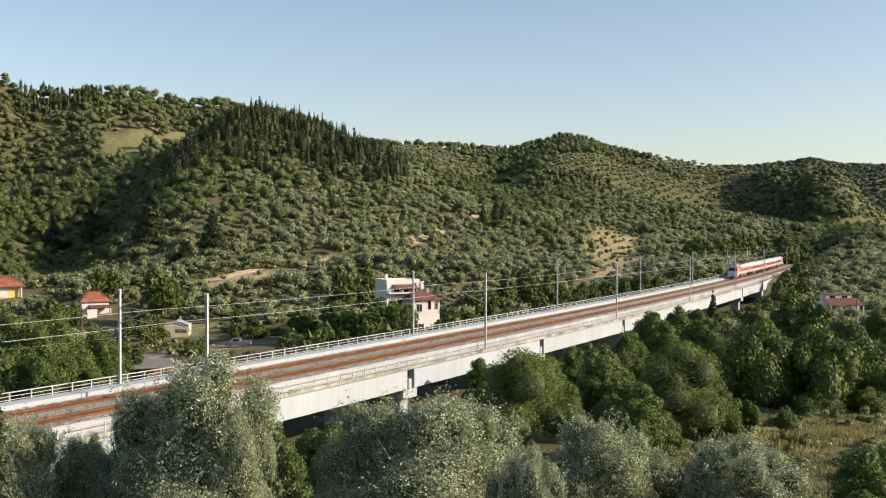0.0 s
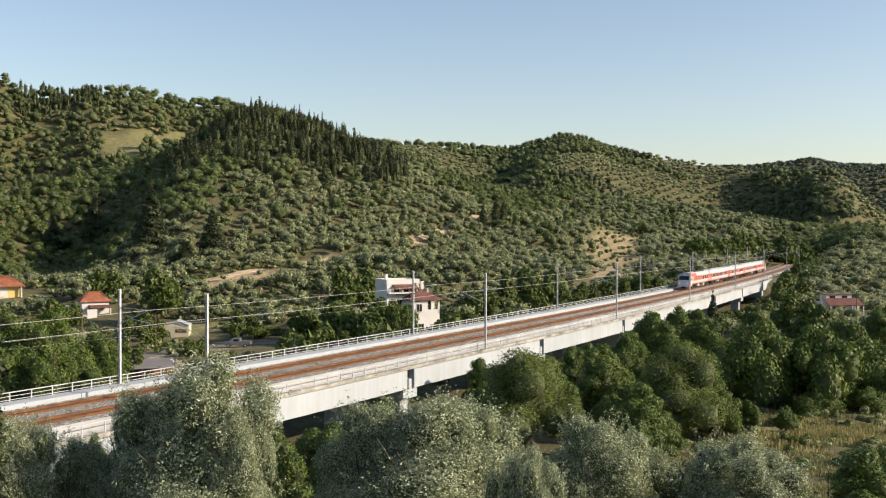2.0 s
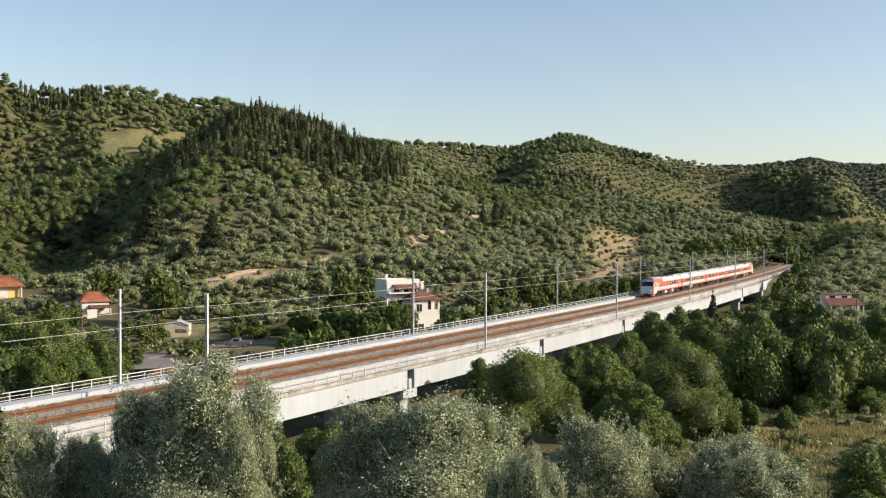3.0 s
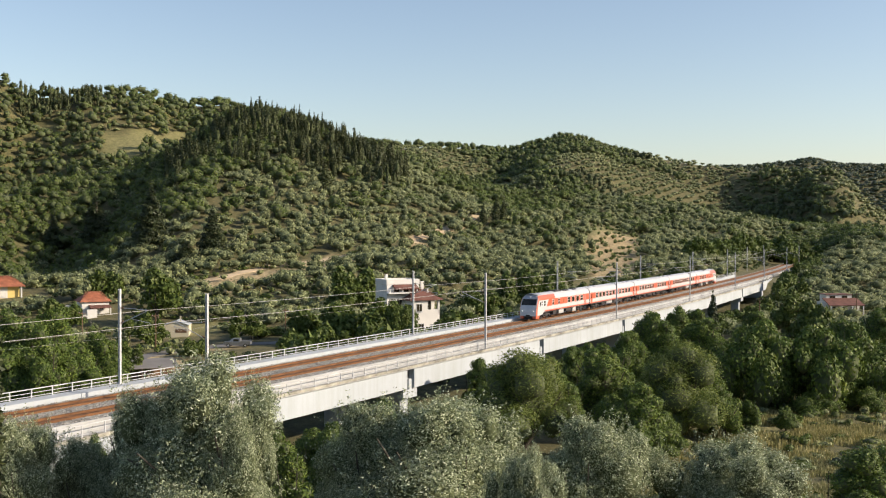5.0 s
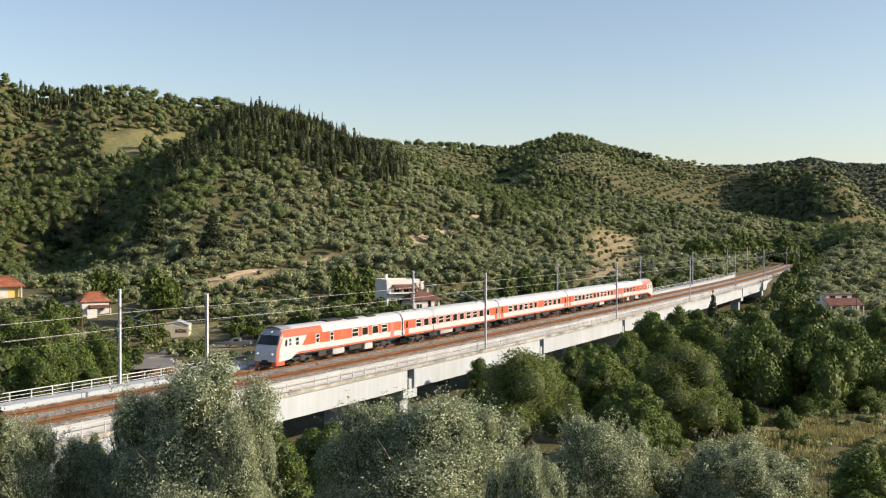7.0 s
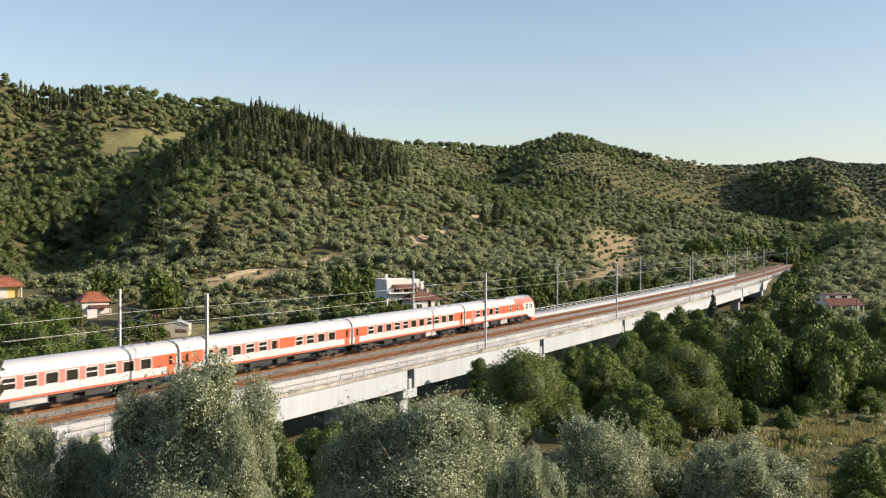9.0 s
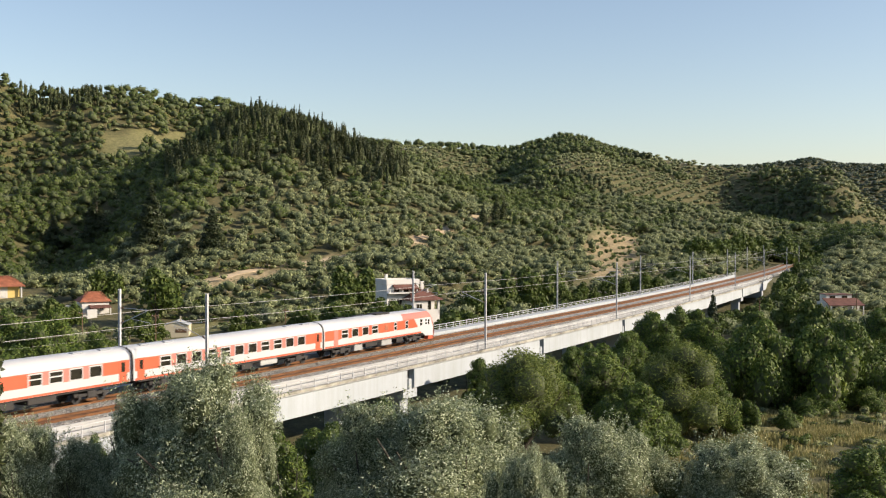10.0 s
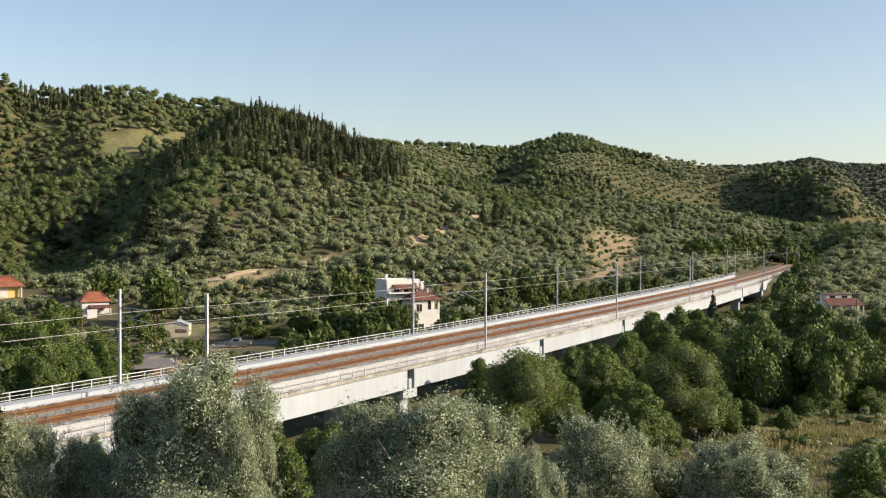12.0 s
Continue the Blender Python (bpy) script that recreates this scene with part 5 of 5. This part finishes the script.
def hip_roof(x0, x1, y0, y1, z, rise, over=0.5, ridge=0.5, thick=0.14):
    """Four slopes with an overhang; ridge is its share of the longer side."""
    bm = bmesh.new()
    a = [bm.verts.new(p) for p in ((x0 - over, y0 - over, z), (x1 + over, y0 - over, z), (x1 + over, y1 + over, z), (x0 - over, y1 + over, z))]
    cx, cy = (x0 + x1) / 2, (y0 + y1) / 2
    if x1 - x0 >= y1 - y0:
        h = (x1 - x0) * ridge / 2
        p, q = bm.verts.new((cx - h, cy, z + rise)), bm.verts.new((cx + h, cy, z + rise))
        fs = [(a[0], a[1], q, p), (a[1], a[2], q), (a[2], a[3], p, q), (a[3], a[0], p)]
    else:
        h = (y1 - y0) * ridge / 2
        p, q = bm.verts.new((cx, cy - h, z + rise)), bm.verts.new((cx, cy + h, z + rise))
        fs = [(a[0], a[1], p), (a[1], a[2], q, p), (a[2], a[3], q), (a[3], a[0], p, q)]
    for f in fs:
        bm.faces.new(f)
    low = [bm.verts.new((v.co.x, v.co.y, z - thick)) for v in a]
    for i in range(4):
        bm.faces.new((a[i], low[i], low[(i + 1) % 4], a[(i + 1) % 4]))
    bm.faces.new(low)
    bmesh.ops.recalc_face_normals(bm, faces=bm.faces)
    return bm


def tile_rows(house, roof, x0, x1, y0, z, rise, depth, mat):
    """Raised courses of roof tiles on the front slope."""
    n = 9
    for i in range(n):
        t = (i + 0.5) / n
        bm = bmesh.new()
        inset = (x1 - x0) * 0.25 * t
        rod(bm, (x0 + inset, y0 + depth * t, z + rise * t + 0.03), (x1 - inset, y0 + depth * t, z + rise * t + 0.03), 0.07, seg=6)
        part("tile_course", bm, mat, roof)


def house_window(house, x, y, z, w, h, shutter=None):
    """Frame, pane and sill in a front wall at depth y."""
    t = 0.07
    f = part("window", boxes((x - w / 2 - t, x + w / 2 + t, y - 0.05, y + 0.02, z - t, z), (x - w / 2 - t, x + w / 2 + t, y - 0.05, y + 0.02, z + h, z + h + t),
                             (x - w / 2 - t, x - w / 2, y - 0.05, y + 0.02, z, z + h), (x + w / 2, x + w / 2 + t, y - 0.05, y + 0.02, z, z + h), (x - 0.025, x + 0.025, y - 0.04, y + 0.02, z, z + h)), shutter or WHITE, house)
    part("pane", boxes((x - w / 2, x + w / 2, y - 0.02, y + 0.015, z, z + h)), GLASS, f)
    part("sill", boxes((x - w / 2 - 0.15, x + w / 2 + 0.15, y - 0.14, y + 0.02, z - t - 0.06, z - t)), CONCRETE, f)


def white_house():
    h = site("house", 726, 207, 26, "white two-storey house with a dark red tiled roof", "house", -0.4)
    part("wall", boxes((-5.0, 1.9, 0, 5.2, -1, 10.6)), PLASTER, h)
    part("parapet", boxes((-5.1, 2.0, -0.1, 0.15, 10.3, 11.3), (-5.1, -4.85, 0.15, 5.3, 10.3, 11.3), (1.75, 2.0, 0.15, 5.3, 10.3, 11.3), (-5.1, 2.0, 5.05, 5.3, 10.3, 11.3), bevel=0.02), PLASTER, h)
    bm = bmesh.new()
    box(bm, -3.8, 1.2, -1.7, 0.0, 10.1, 10.28)
    bmesh.ops.rotate(bm, verts=bm.verts, cent=(0, 0, 10.2), matrix=Matrix.Rotation(radians(26), 3, "X"))
    part("canopy", bm, TILE_DARK, h, "dark tiled canopy")
    part("wall", boxes((-1.4, 4.6, -3.6, 4.5, -1, 4.5), (-1.4, 2.0, -3.6, 4.5, 4.5, 7.3), (2.0, 4.6, -1.4, 4.5, 4.5, 7.3), (4.25, 4.6, -3.6, -3.25, 4.5, 7.3)), PLASTER, h)
    r = part("roof", hip_roof(-1.4, 4.6, -3.6, 4.5, 7.45, 1.9, 0.55, 0.35), TILE_DARK, h, "dark red tiled hipped roof")
    tile_rows(h, r, -1.9, 5.1, -4.1, 7.45, 1.9, 4.1, TILE_DARK)
    part("balcony_slab", boxes((-5.2, 3.4, -1.3, 0.0, 8.55, 8.8), bevel=0.02), PLASTER, h)
    part("balustrade", boxes((2.0, 4.6, -3.6, -3.42, 4.5, 5.5), (4.42, 4.6, -3.4, -1.4, 4.5, 5.5)), PLASTER, h)
    part("chimney", boxes((3.2, 3.75, 1.6, 2.2, 8.0, 10.6), (3.1, 3.85, 1.5, 2.3, 10.6, 10.75), bevel=0.02), PLASTER, h)
    part("chimney", boxes((-3.9, -3.4, 3.0, 3.5, 10.7, 12.2), bevel=0.02), PLASTER, h)
    for x, z in ((-3.6, 6.2), (-3.6, 1.2), (-2.3, 6.2)):
        house_window(h, x, 0, z, 1.0, 1.3)
    for x in (-2.9, -0.9, 0.7):
        house_window(h, x, 0, 8.9, 1.0, 0.85, WOOD)
    for x in (-4.9, -2.2, 0.9, 3.2):
        part("baluster_pier", boxes((x - 0.12, x + 0.12, -1.3, -1.06, 8.8, 9.5), bevel=0.01), PLASTER, h)
    house_window(h, 3.2, -1.4, 5.0, 1.3, 2.0)
    house_window(h, 0.2, -3.6, 5.2, 1.1, 1.4)
    house_window(h, 0.6, -3.6, 1.4, 1.1, 1.4)
    house_window(h, 3.2, -3.6, 1.2, 1.1, 1.4)
    part("balcony", boxes((-4.9, -1.4, -1.4, 0, 4.3, 4.5), (-4.9, -1.4, -1.4, -1.3, 4.5, 5.4)), PLASTER, h)


def red_roof_house():
    h = site("house", 168, 246, 12, "small white house with an orange clay tiled roof", "house", 0.2, 0.86)
    part("wall", boxes((-3.3, 3.5, 0, 6.5, -1, 3.1)), PLASTER, h)
    r = part("roof", hip_roof(-3.3, 3.5, 0, 6.5, 3.2, 2.4, 0.6, 0.25), TILE_ROOF, h, "orange clay tiled hipped roof")
    tile_rows(h, r, -3.8, 4.0, -0.55, 3.2, 2.4, 3.6, TILE_ROOF)
    bm = bmesh.new()
    box(bm, -1.6, 3.6, -2.4, 0.0, 2.1, 2.25)
    bmesh.ops.rotate(bm, verts=bm.verts, cent=(0, 0, 2.2), matrix=Matrix.Rotation(radians(14), 3, "X"))
    part("porch_roof", bm, TILE_DARK, h, "brown porch roof")
    part("porch_wall", boxes((-2.6, -0.2, -3.2, -2.2, -1.6, 1.3)), PLASTER, h)
    part("post", boxes((3.3, 3.5, -2.3, -2.1, -1, 1.7)), PLASTER, h)
    house_window(h, -0.9, 0, 1.0, 0.9, 1.2)
    house_window(h, 1.6, 0, 1.0, 0.9, 1.2)
    part("terrace_wall", boxes((-6.6, -3.5, 3.0, 3.25, -1, 2.2)), PLASTER, h)


def yellow_house():
    h = site("house", 8, 271, 5, "yellow plastered house with an orange tiled roof", "house", -0.2)
    part("wall", boxes((-5.5, 3.2, 0, 8, -1, 3.0)), PLASTER_YELLOW, h)
    r = part("roof", hip_roof(-5.5, 4.0, -0.8, 8, 3.1, 2.3, 0.5, 0.4), TILE_ROOF, h, "orange clay tiled hipped roof")
    tile_rows(h, r, -6.0, 4.5, -1.2, 3.1, 2.3, 4.4, TILE_ROOF)
    for x in (-4.4, -1.4, 3.6):
        part("column", boxes((x - 0.16, x + 0.16, -0.9, -0.58, -1, 3.0)), PLASTER, h)
    for x in (-2.6, -0.4):
        house_window(h, x, 0, 0.6, 0.9, 1.7)
    part("gable_wall", boxes((-1.1, 0.6, -0.05, -0.01, 0.2, 2.9)), PLASTER, h)


def cream_shed():
    h = site("shed", 312, 219, -8, "small cream plastered shed with a low gabled roof", "shed", -0.1)
    bm = bmesh.new()
    ring = [(-2.4, -1), (2.4, -1), (2.4, 2.5), (0, 3.3), (-2.4, 2.5)]
    a = [bm.verts.new((x, 0, z)) for x, z in ring]
    b = [bm.verts.new((x, 4, z)) for x, z in ring]
    bm.faces.new(a)
    bm.faces.new(b[::-1])
    for i in range(5):
        bm.faces.new((a[i], b[i], b[(i + 1) % 5], a[(i + 1) % 5]))
    bmesh.ops.recalc_face_normals(bm, faces=bm.faces)
    part("wall", bm, PLASTER_CREAM, h)
    for sg in (-1, 1):
        bm = bmesh.new()
        box(bm, -1.35, 1.35, -0.25, 4.2, -0.04, 0.04)
        bmesh.ops.rotate(bm, verts=bm.verts, cent=(0, 0, 0), matrix=Matrix.Rotation(radians(sg * 18.4), 3, "Y"))
        bmesh.ops.translate(bm, verts=bm.verts, vec=(sg * 1.25, 0, 2.98))
        part("roof", bm, CONCRETE, h, "pale roof sheet")
    part("chimney", boxes((0.5, 0.75, 1.0, 1.25, 2.9, 4.3)), PLASTER_CREAM, h)
    part("door", boxes((-0.2, 2.0, -0.04, 0.02, 1.05, 1.75)), WOOD, h)


def grey_shed():
    h = site("open_shed", 262, 163, 10, "low open shed with a grey sheet roof", "shed", -0.1)
    bm = bmesh.new()
    box(bm, -4.2, 4.2, -2.6, 3.2, -0.06, 0.06)
    bmesh.ops.rotate(bm, verts=bm.verts, cent=(0, 0, 0), matrix=Matrix.Rotation(radians(7), 3, "X"))
    bmesh.ops.translate(bm, verts=bm.verts, vec=(0, 0, 2.3))
    part("roof", bm, ASPHALT, h, "grey weathered sheet roof")
    for x in (-4.0, -1.3, 1.3, 4.0):
        for y, z in ((-2.4, 1.95), (3.0, 2.6)):
            bm = bmesh.new()
            rod(bm, (x, y, -0.4), (x, y, z), 0.07)
            part("post", bm, WOOD, h)
    part("wall", boxes((-4.1, 4.1, 2.9, 3.0, -0.4, 2.5)), WOOD, h)


def roadside_house():
    h = site("house", 1494, 288, 26, "white house with a dark red roof among trees", "house", 0.3, 0.8)
    part("wall", boxes((-5.2, 5.2, 0, 8, -1, 3.6), (-4.2, 4.2, 3.2, 8, 3.6, 6.0)), PLASTER, h)
    bm = bmesh.new()
    box(bm, -5.7, 5.9, -2.5, 3.4, -0.08, 0.08)
    bmesh.ops.rotate(bm, verts=bm.verts, cent=(0, 0, 0), matrix=Matrix.Rotation(radians(20), 3, "X"))
    bmesh.ops.translate(bm, verts=bm.verts, vec=(0, 0, 3.75))
    r = part("roof", bm, TILE_DARK, h, "dark red tiled lean-to roof")
    part("roof", boxes((-4.5, 4.5, 2.9, 8.3, 6.0, 6.2), bevel=0.03), TILE_DARK, h)
    for x in (-2.2, 1.8):
        house_window(h, x, 3.2, 4.75, 1.7, 0.9, WOOD)
    for x in (-3.2, 0.0, 2.9):
        house_window(h, x, 0, 1.1, 1.1, 1.2)
    for x in (-5.4, -1.8, 1.8, 5.4):
        part("column", boxes((x - 0.15, x + 0.15, -2.5, -2.2, -1, 2.8)), PLASTER, h)


def ribbon(name, pts, width, mat, label, category, lift=0.07):
    """A strip that lies on the land along plan points."""
    P = []
    for (x0, y0), (x1, y1) in zip(pts, pts[1:]):
        n = max(2, int(math.hypot(x1 - x0, y1 - y0) / 2))
        P += [(x0 + (x1 - x0) * i / n, y0 + (y1 - y0) * i / n) for i in range(n)]
    P.append(pts[-1])
    bm = bmesh.new()
    rows = []
    for i, (x, y) in enumerate(P):
        xa, ya = P[max(0, i - 2)]
        xb, yb = P[min(len(P) - 1, i + 2)]
        d = Vector((xb - xa, yb - ya, 0)).normalized()
        w = width / 2 * (1 + 0.25 * math.sin(i * 1.7) * math.sin(i * 0.6))
        row = []
        for k in (-1, -0.5, 0, 0.5, 1):
            px, py = x - d.y * w * k, y + d.x * w * k
            row.append(bm.verts.new((px, py, land_at(px, py) + lift)))
        rows.append(row)
    for a, b in zip(rows, rows[1:]):
        for k in range(4):
            bm.faces.new((a[k], a[k + 1], b[k + 1], b[k]))
    bmesh.ops.recalc_face_normals(bm, faces=bm.faces)
    r = bmesh.ops.extrude_face_region(bm, geom=bm.faces[:])
    bmesh.ops.translate(bm, verts=[v for v in r["geom"] if isinstance(v, bmesh.types.BMVert)], vec=(0, 0, -0.3))
    bmesh.ops.recalc_face_normals(bm, faces=bm.faces)
    return tagged(part(name, bm, mat), label, category, kind="structure")


EARTH_ROAD = paint("sandy_earth", (0.56, 0.43, 0.28), 0.95, 0, 0.15, 0.6, 0.02)


def pickup():
    x, y = (float(q) for q in plan(420, 198))
    p = empty("pickup_truck", pose(x, y, land_at(x, y) + 0.07, 0, 0, 118), "grey pickup truck parked beside a farm track", "pickup truck")
    bm = loft([(-2.5, [(0.8, 0.5), (0.85, 0.95), (-0.85, 0.95), (-0.8, 0.5)]), (-0.2, [(0.85, 0.42), (0.88, 1.0), (-0.88, 1.0), (-0.85, 0.42)]), (1.6, [(0.85, 0.42), (0.88, 1.02), (-0.88, 1.02), (-0.85, 0.42)]), (2.45, [(0.75, 0.5), (0.8, 0.9), (-0.8, 0.9), (-0.75, 0.5)])])
    crisp(part("body", bm, SILVER, p))
    bm = loft([(-0.6, [(0.8, 0.95), (0.68, 1.6), (-0.68, 1.6), (-0.8, 0.95)]), (0.7, [(0.8, 0.95), (0.68, 1.62), (-0.68, 1.62), (-0.8, 0.95)]), (1.35, [(0.8, 0.95), (0.75, 1.08), (-0.75, 1.08), (-0.8, 0.95)])])
    crisp(part("cabin", bm, SILVER, p))
    for sg in (-1, 1):
        part("side_window", boxes((-0.4, 0.6, sg * 0.76 - 0.05, sg * 0.76 + 0.05, 1.08, 1.5), bevel=0.02), GLASS, p)
        part("cargo_side", boxes((-2.5, -0.7, sg * 0.83 - 0.04, sg * 0.83 + 0.04, 0.9, 1.2)), SILVER, p)
    for xx in (-1.6, 1.5):
        for yy in (-0.78, 0.78):
            bm = bmesh.new()
            rod(bm, (xx, yy - 0.1, 0.34), (xx, yy + 0.1, 0.34), 0.34, seg=18)
            w = part("wheel", bm, RUBBER, p)
            bm = bmesh.new()
            rod(bm, (xx, yy - 0.11, 0.34), (xx, yy + 0.11, 0.34), 0.19, seg=12)
            part("rim", bm, STEEL, w)


def utility_pole(u, r, h):
    p = site("utility_pole", u, r, 10, "weathered wooden utility pole with a crossarm", "utility pole")
    bm = bmesh.new()
    rod(bm, (0, 0, -0.5), (0, 0, h), 0.14, 0.09, 10)
    part("pole", bm, WOOD, p)
    part("crossarm", boxes((-0.7, 0.7, -0.05, 0.05, h - 0.5, h - 0.38)), WOOD, p)
    bm = bmesh.new()
    for x in (-0.6, 0, 0.6):
        rod(bm, (x, 0, h - 0.38), (x, 0, h - 0.2), 0.04, 0.03)
    part("insulator", bm, PLASTER, p)


def tunnel_portal():
    t = site("tunnel_portal", 1545, 582, 8, "grey concrete tunnel mouth in a retaining wall", "tunnel", -6.5)
    bm = bmesh.new()
    # wall with an arched opening, built of uprights above and beside the arch
    n, R, H, W = 14, 4.4, 11.0, 19.0
    arch = [(-R, 0)] + [(-R * math.cos(math.pi * i / n), 3.0 + R * math.sin(math.pi * i / n)) for i in range(n + 1)] + [(R, 0)]
    for (xa, za), (xb, zb) in zip(arch, arch[1:]):
        if abs(xb - xa) < 1e-6:
            continue
        q = [(xa, za), (xb, zb), (xb, H), (xa, H)]
        f = [bm.verts.new((x, 0, z)) for x, z in q]
        g = [bm.verts.new((x, 1.2, z)) for x, z in q]
        bm.faces.new(f)
        bm.faces.new(g[::-1])
        for i in range(4):
            bm.faces.new((f[i], g[i], g[(i + 1) % 4], f[(i + 1) % 4]))
    box(bm, -W + 4, -R, 0, 1.2, -2, H)
    box(bm, R, W, 0, 1.2, -2, H)
    bmesh.ops.recalc_face_normals(bm, faces=bm.faces)
    part("retaining_wall", bm, MOSSY, t, "dark mossy stone wall")
    bm = bmesh.new()
    for (xa, za), (xb, zb) in zip(arch, arch[1:]):
        k = 1.09
        q = [(xa, za), (xb, zb), (xb * k, (zb - 3) * k + 3 if zb > 0 else 0), (xa * k, (za - 3) * k + 3 if za > 0 else 0)]
        f = [bm.verts.new((x, -0.35, z)) for x, z in q]
        g = [bm.verts.new((x, 0.1, z)) for x, z in q]
        bm.faces.new(f)
        bm.faces.new(g[::-1])
        for i in range(4):
            bm.faces.new((f[i], g[i], g[(i + 1) % 4], f[(i + 1) % 4]))
    bmesh.ops.recalc_face_normals(bm, faces=bm.faces)
    part("arch_ring", bm, CONCRETE_GREY, t)
    # black panel behind the arch, painted as the darkness inside the tunnel
    part("bore_shade_panel", boxes((-R - 1, R + 1, 1.6, 2.0, -1, 9)), RUBBER, t)
    part("coping", boxes((-W + 3.8, W + 0.2, -0.3, 1.4, H, H + 0.35), bevel=0.05), MOSSY, t)


def grass():
    """Tall dry grass and weeds in the field beside the stream."""
    rng = np.random.default_rng(9)
    n = 56000
    u = 1090 + 620 * rng.random(n)
    r = 84 + 66 * rng.random(n) ** 0.8
    x, y = plan(u, r)
    ok = (vnoise(x, y, 7) + 0.5 * vnoise(x, y, 2.5) + 0.5 * rng.random(n)) > 0.95
    x, y = x[ok], y[ok]
    n = len(x)
    z = land(x, y)
    k = 4
    h = (0.3 + 0.75 * vnoise(x, y, 9) * rng.random(n))[:, None] * (0.6 + 0.6 * rng.random((n, k)))
    a = rng.random((n, k)) * 6.283
    bx, by = x[:, None] + rng.normal(size=(n, k)) * 0.25, y[:, None] + rng.normal(size=(n, k)) * 0.25
    wv = 0.05 + 0.05 * rng.random((n, k))
    lean = 0.3 * h * rng.random((n, k))
    p0 = np.stack([bx - np.sin(a) * wv, by + np.cos(a) * wv, np.broadcast_to(z[:, None] - 0.05, h.shape)], -1)
    p1 = np.stack([bx + np.sin(a) * wv, by - np.cos(a) * wv, np.broadcast_to(z[:, None] - 0.05, h.shape)], -1)
    p2 = np.stack([bx + np.cos(a) * lean, by + np.sin(a) * lean, z[:, None] + h], -1)
    v = np.stack([p0, p1, p2], 2).reshape(-1, 3)
    ob = new("dry_grass", mesh_np("dry_grass", v, np.arange(len(v)).reshape(-1, 3), [GRASS]))
    tagged(ob, "tall straw-coloured dry grass in the field", "grass", kind="stuff")
    x, y, u, r = scatter(1080, 1700, 78, 150, 2.6, rng, 1.0)
    keep = vnoise(x, y, 11) + 0.5 * rng.random(len(x)) > 0.42
    x, y = x[keep], y[keep]
    m = len(x)
    grove("field_weeds", x, y, 0.9 + 1.7 * rng.random(m), 0.4 + 0.8 * rng.random(m), [OLIVE_FAR, GREEN_FAR], (rng.random(m) < 0.6).astype(int), 60, 0.2, "green weeds and low bushes in the field", "bushes", 1)


def near_sapling():
    """A thin dark sapling beside the lookout."""
    rng = np.random.default_rng(4)
    x, y = (float(q) for q in plan(-5, 3.4))
    t = empty("sapling", pose(x, y, land_at(x, y)), "thin dark evergreen sapling beside the lookout", "sapling")
    top = float(level(585, -5, 3.4)) - land_at(x, y)
    bm = bmesh.new()
    rod(bm, (0, 0, -0.2), (0.01, 0, top * 0.6), 0.012, 0.008, 8)
    rod(bm, (0.01, 0, top * 0.6), (-0.005, 0.01, top), 0.008, 0.002, 8)
    part("trunk", bm, BARK, t)
    n = 1500
    h = rng.random(n) ** 0.7
    z = top * (1 - h)
    w = 0.008 + 0.05 * h + 0.1 * np.clip(h - 0.32, 0, 1)
    a = rng.random(n) * 6.283
    q = w * np.sqrt(rng.random(n))
    v, f = leaves(np.stack([np.cos(a) * q, np.sin(a) * q, z], 1), unit(n, rng), 0.018 + 0.014 * rng.random(n), 0.4, rng)
    shared("crown", mesh_np("sapling_crown", v, f, [CONIFER]), t)


near_sapling()
white_house()
red_roof_house()
yellow_house()
cream_shed()
grey_shed()
roadside_house()
ribbon("dirt_road", [(199, 128), (208, 124.8), (214.5, 121.9), (226, 122.1), (240, 128), (250.6, 123.4), (260.6, 118.3), (267, 117.7), (280, 118)], 3.4, EARTH_ROAD, "pale sandy dirt road cut along the foot of the hill", "road")
ribbon("dirt_road", [(306, 121), (315, 124.5), (338.5, 127.9), (367, 131.6), (380, 136)], 4.5, EARTH_ROAD, "pale sandy dirt road along a terrace", "road")
ribbon("farm_track", [(118, 66), (130, 70), (145, 71), (153, 67), (156, 61), (160, 54)], 4.0, ASPHALT, "worn grey farm track on the valley floor", "road")
ribbon("farm_track", [(283, 44), (295, 47), (307, 50), (322, 54)], 3.0, ASPHALT, "grey concrete ramp up the slope", "road")
pickup()
for u, r, h in ((108, 215, 6.3), (145, 225, 5.5), (505, 205, 6.0), (275, 205, 6.5), (1345, 248, 7.0), (1517, 282, 6.5)):
    utility_pole(u, r, h)
for u, v, w in ((1412, 463, 5.0), (1426, 450, 6.0)):
    g = site("garden_wall", u, sight(u, v), 15, "low white wall among the trees", "wall", -0.3)
    part("wall_panel", boxes((-w / 2, w / 2, -0.15, 0.15, 0, 2.6), bevel=0.02), PLASTER, g)
    part("coping", boxes((-w / 2 - 0.1, w / 2 + 0.1, -0.22, 0.22, 2.6, 2.75), bevel=0.02), PLASTER, g)
tunnel_portal()
grass()

motions()
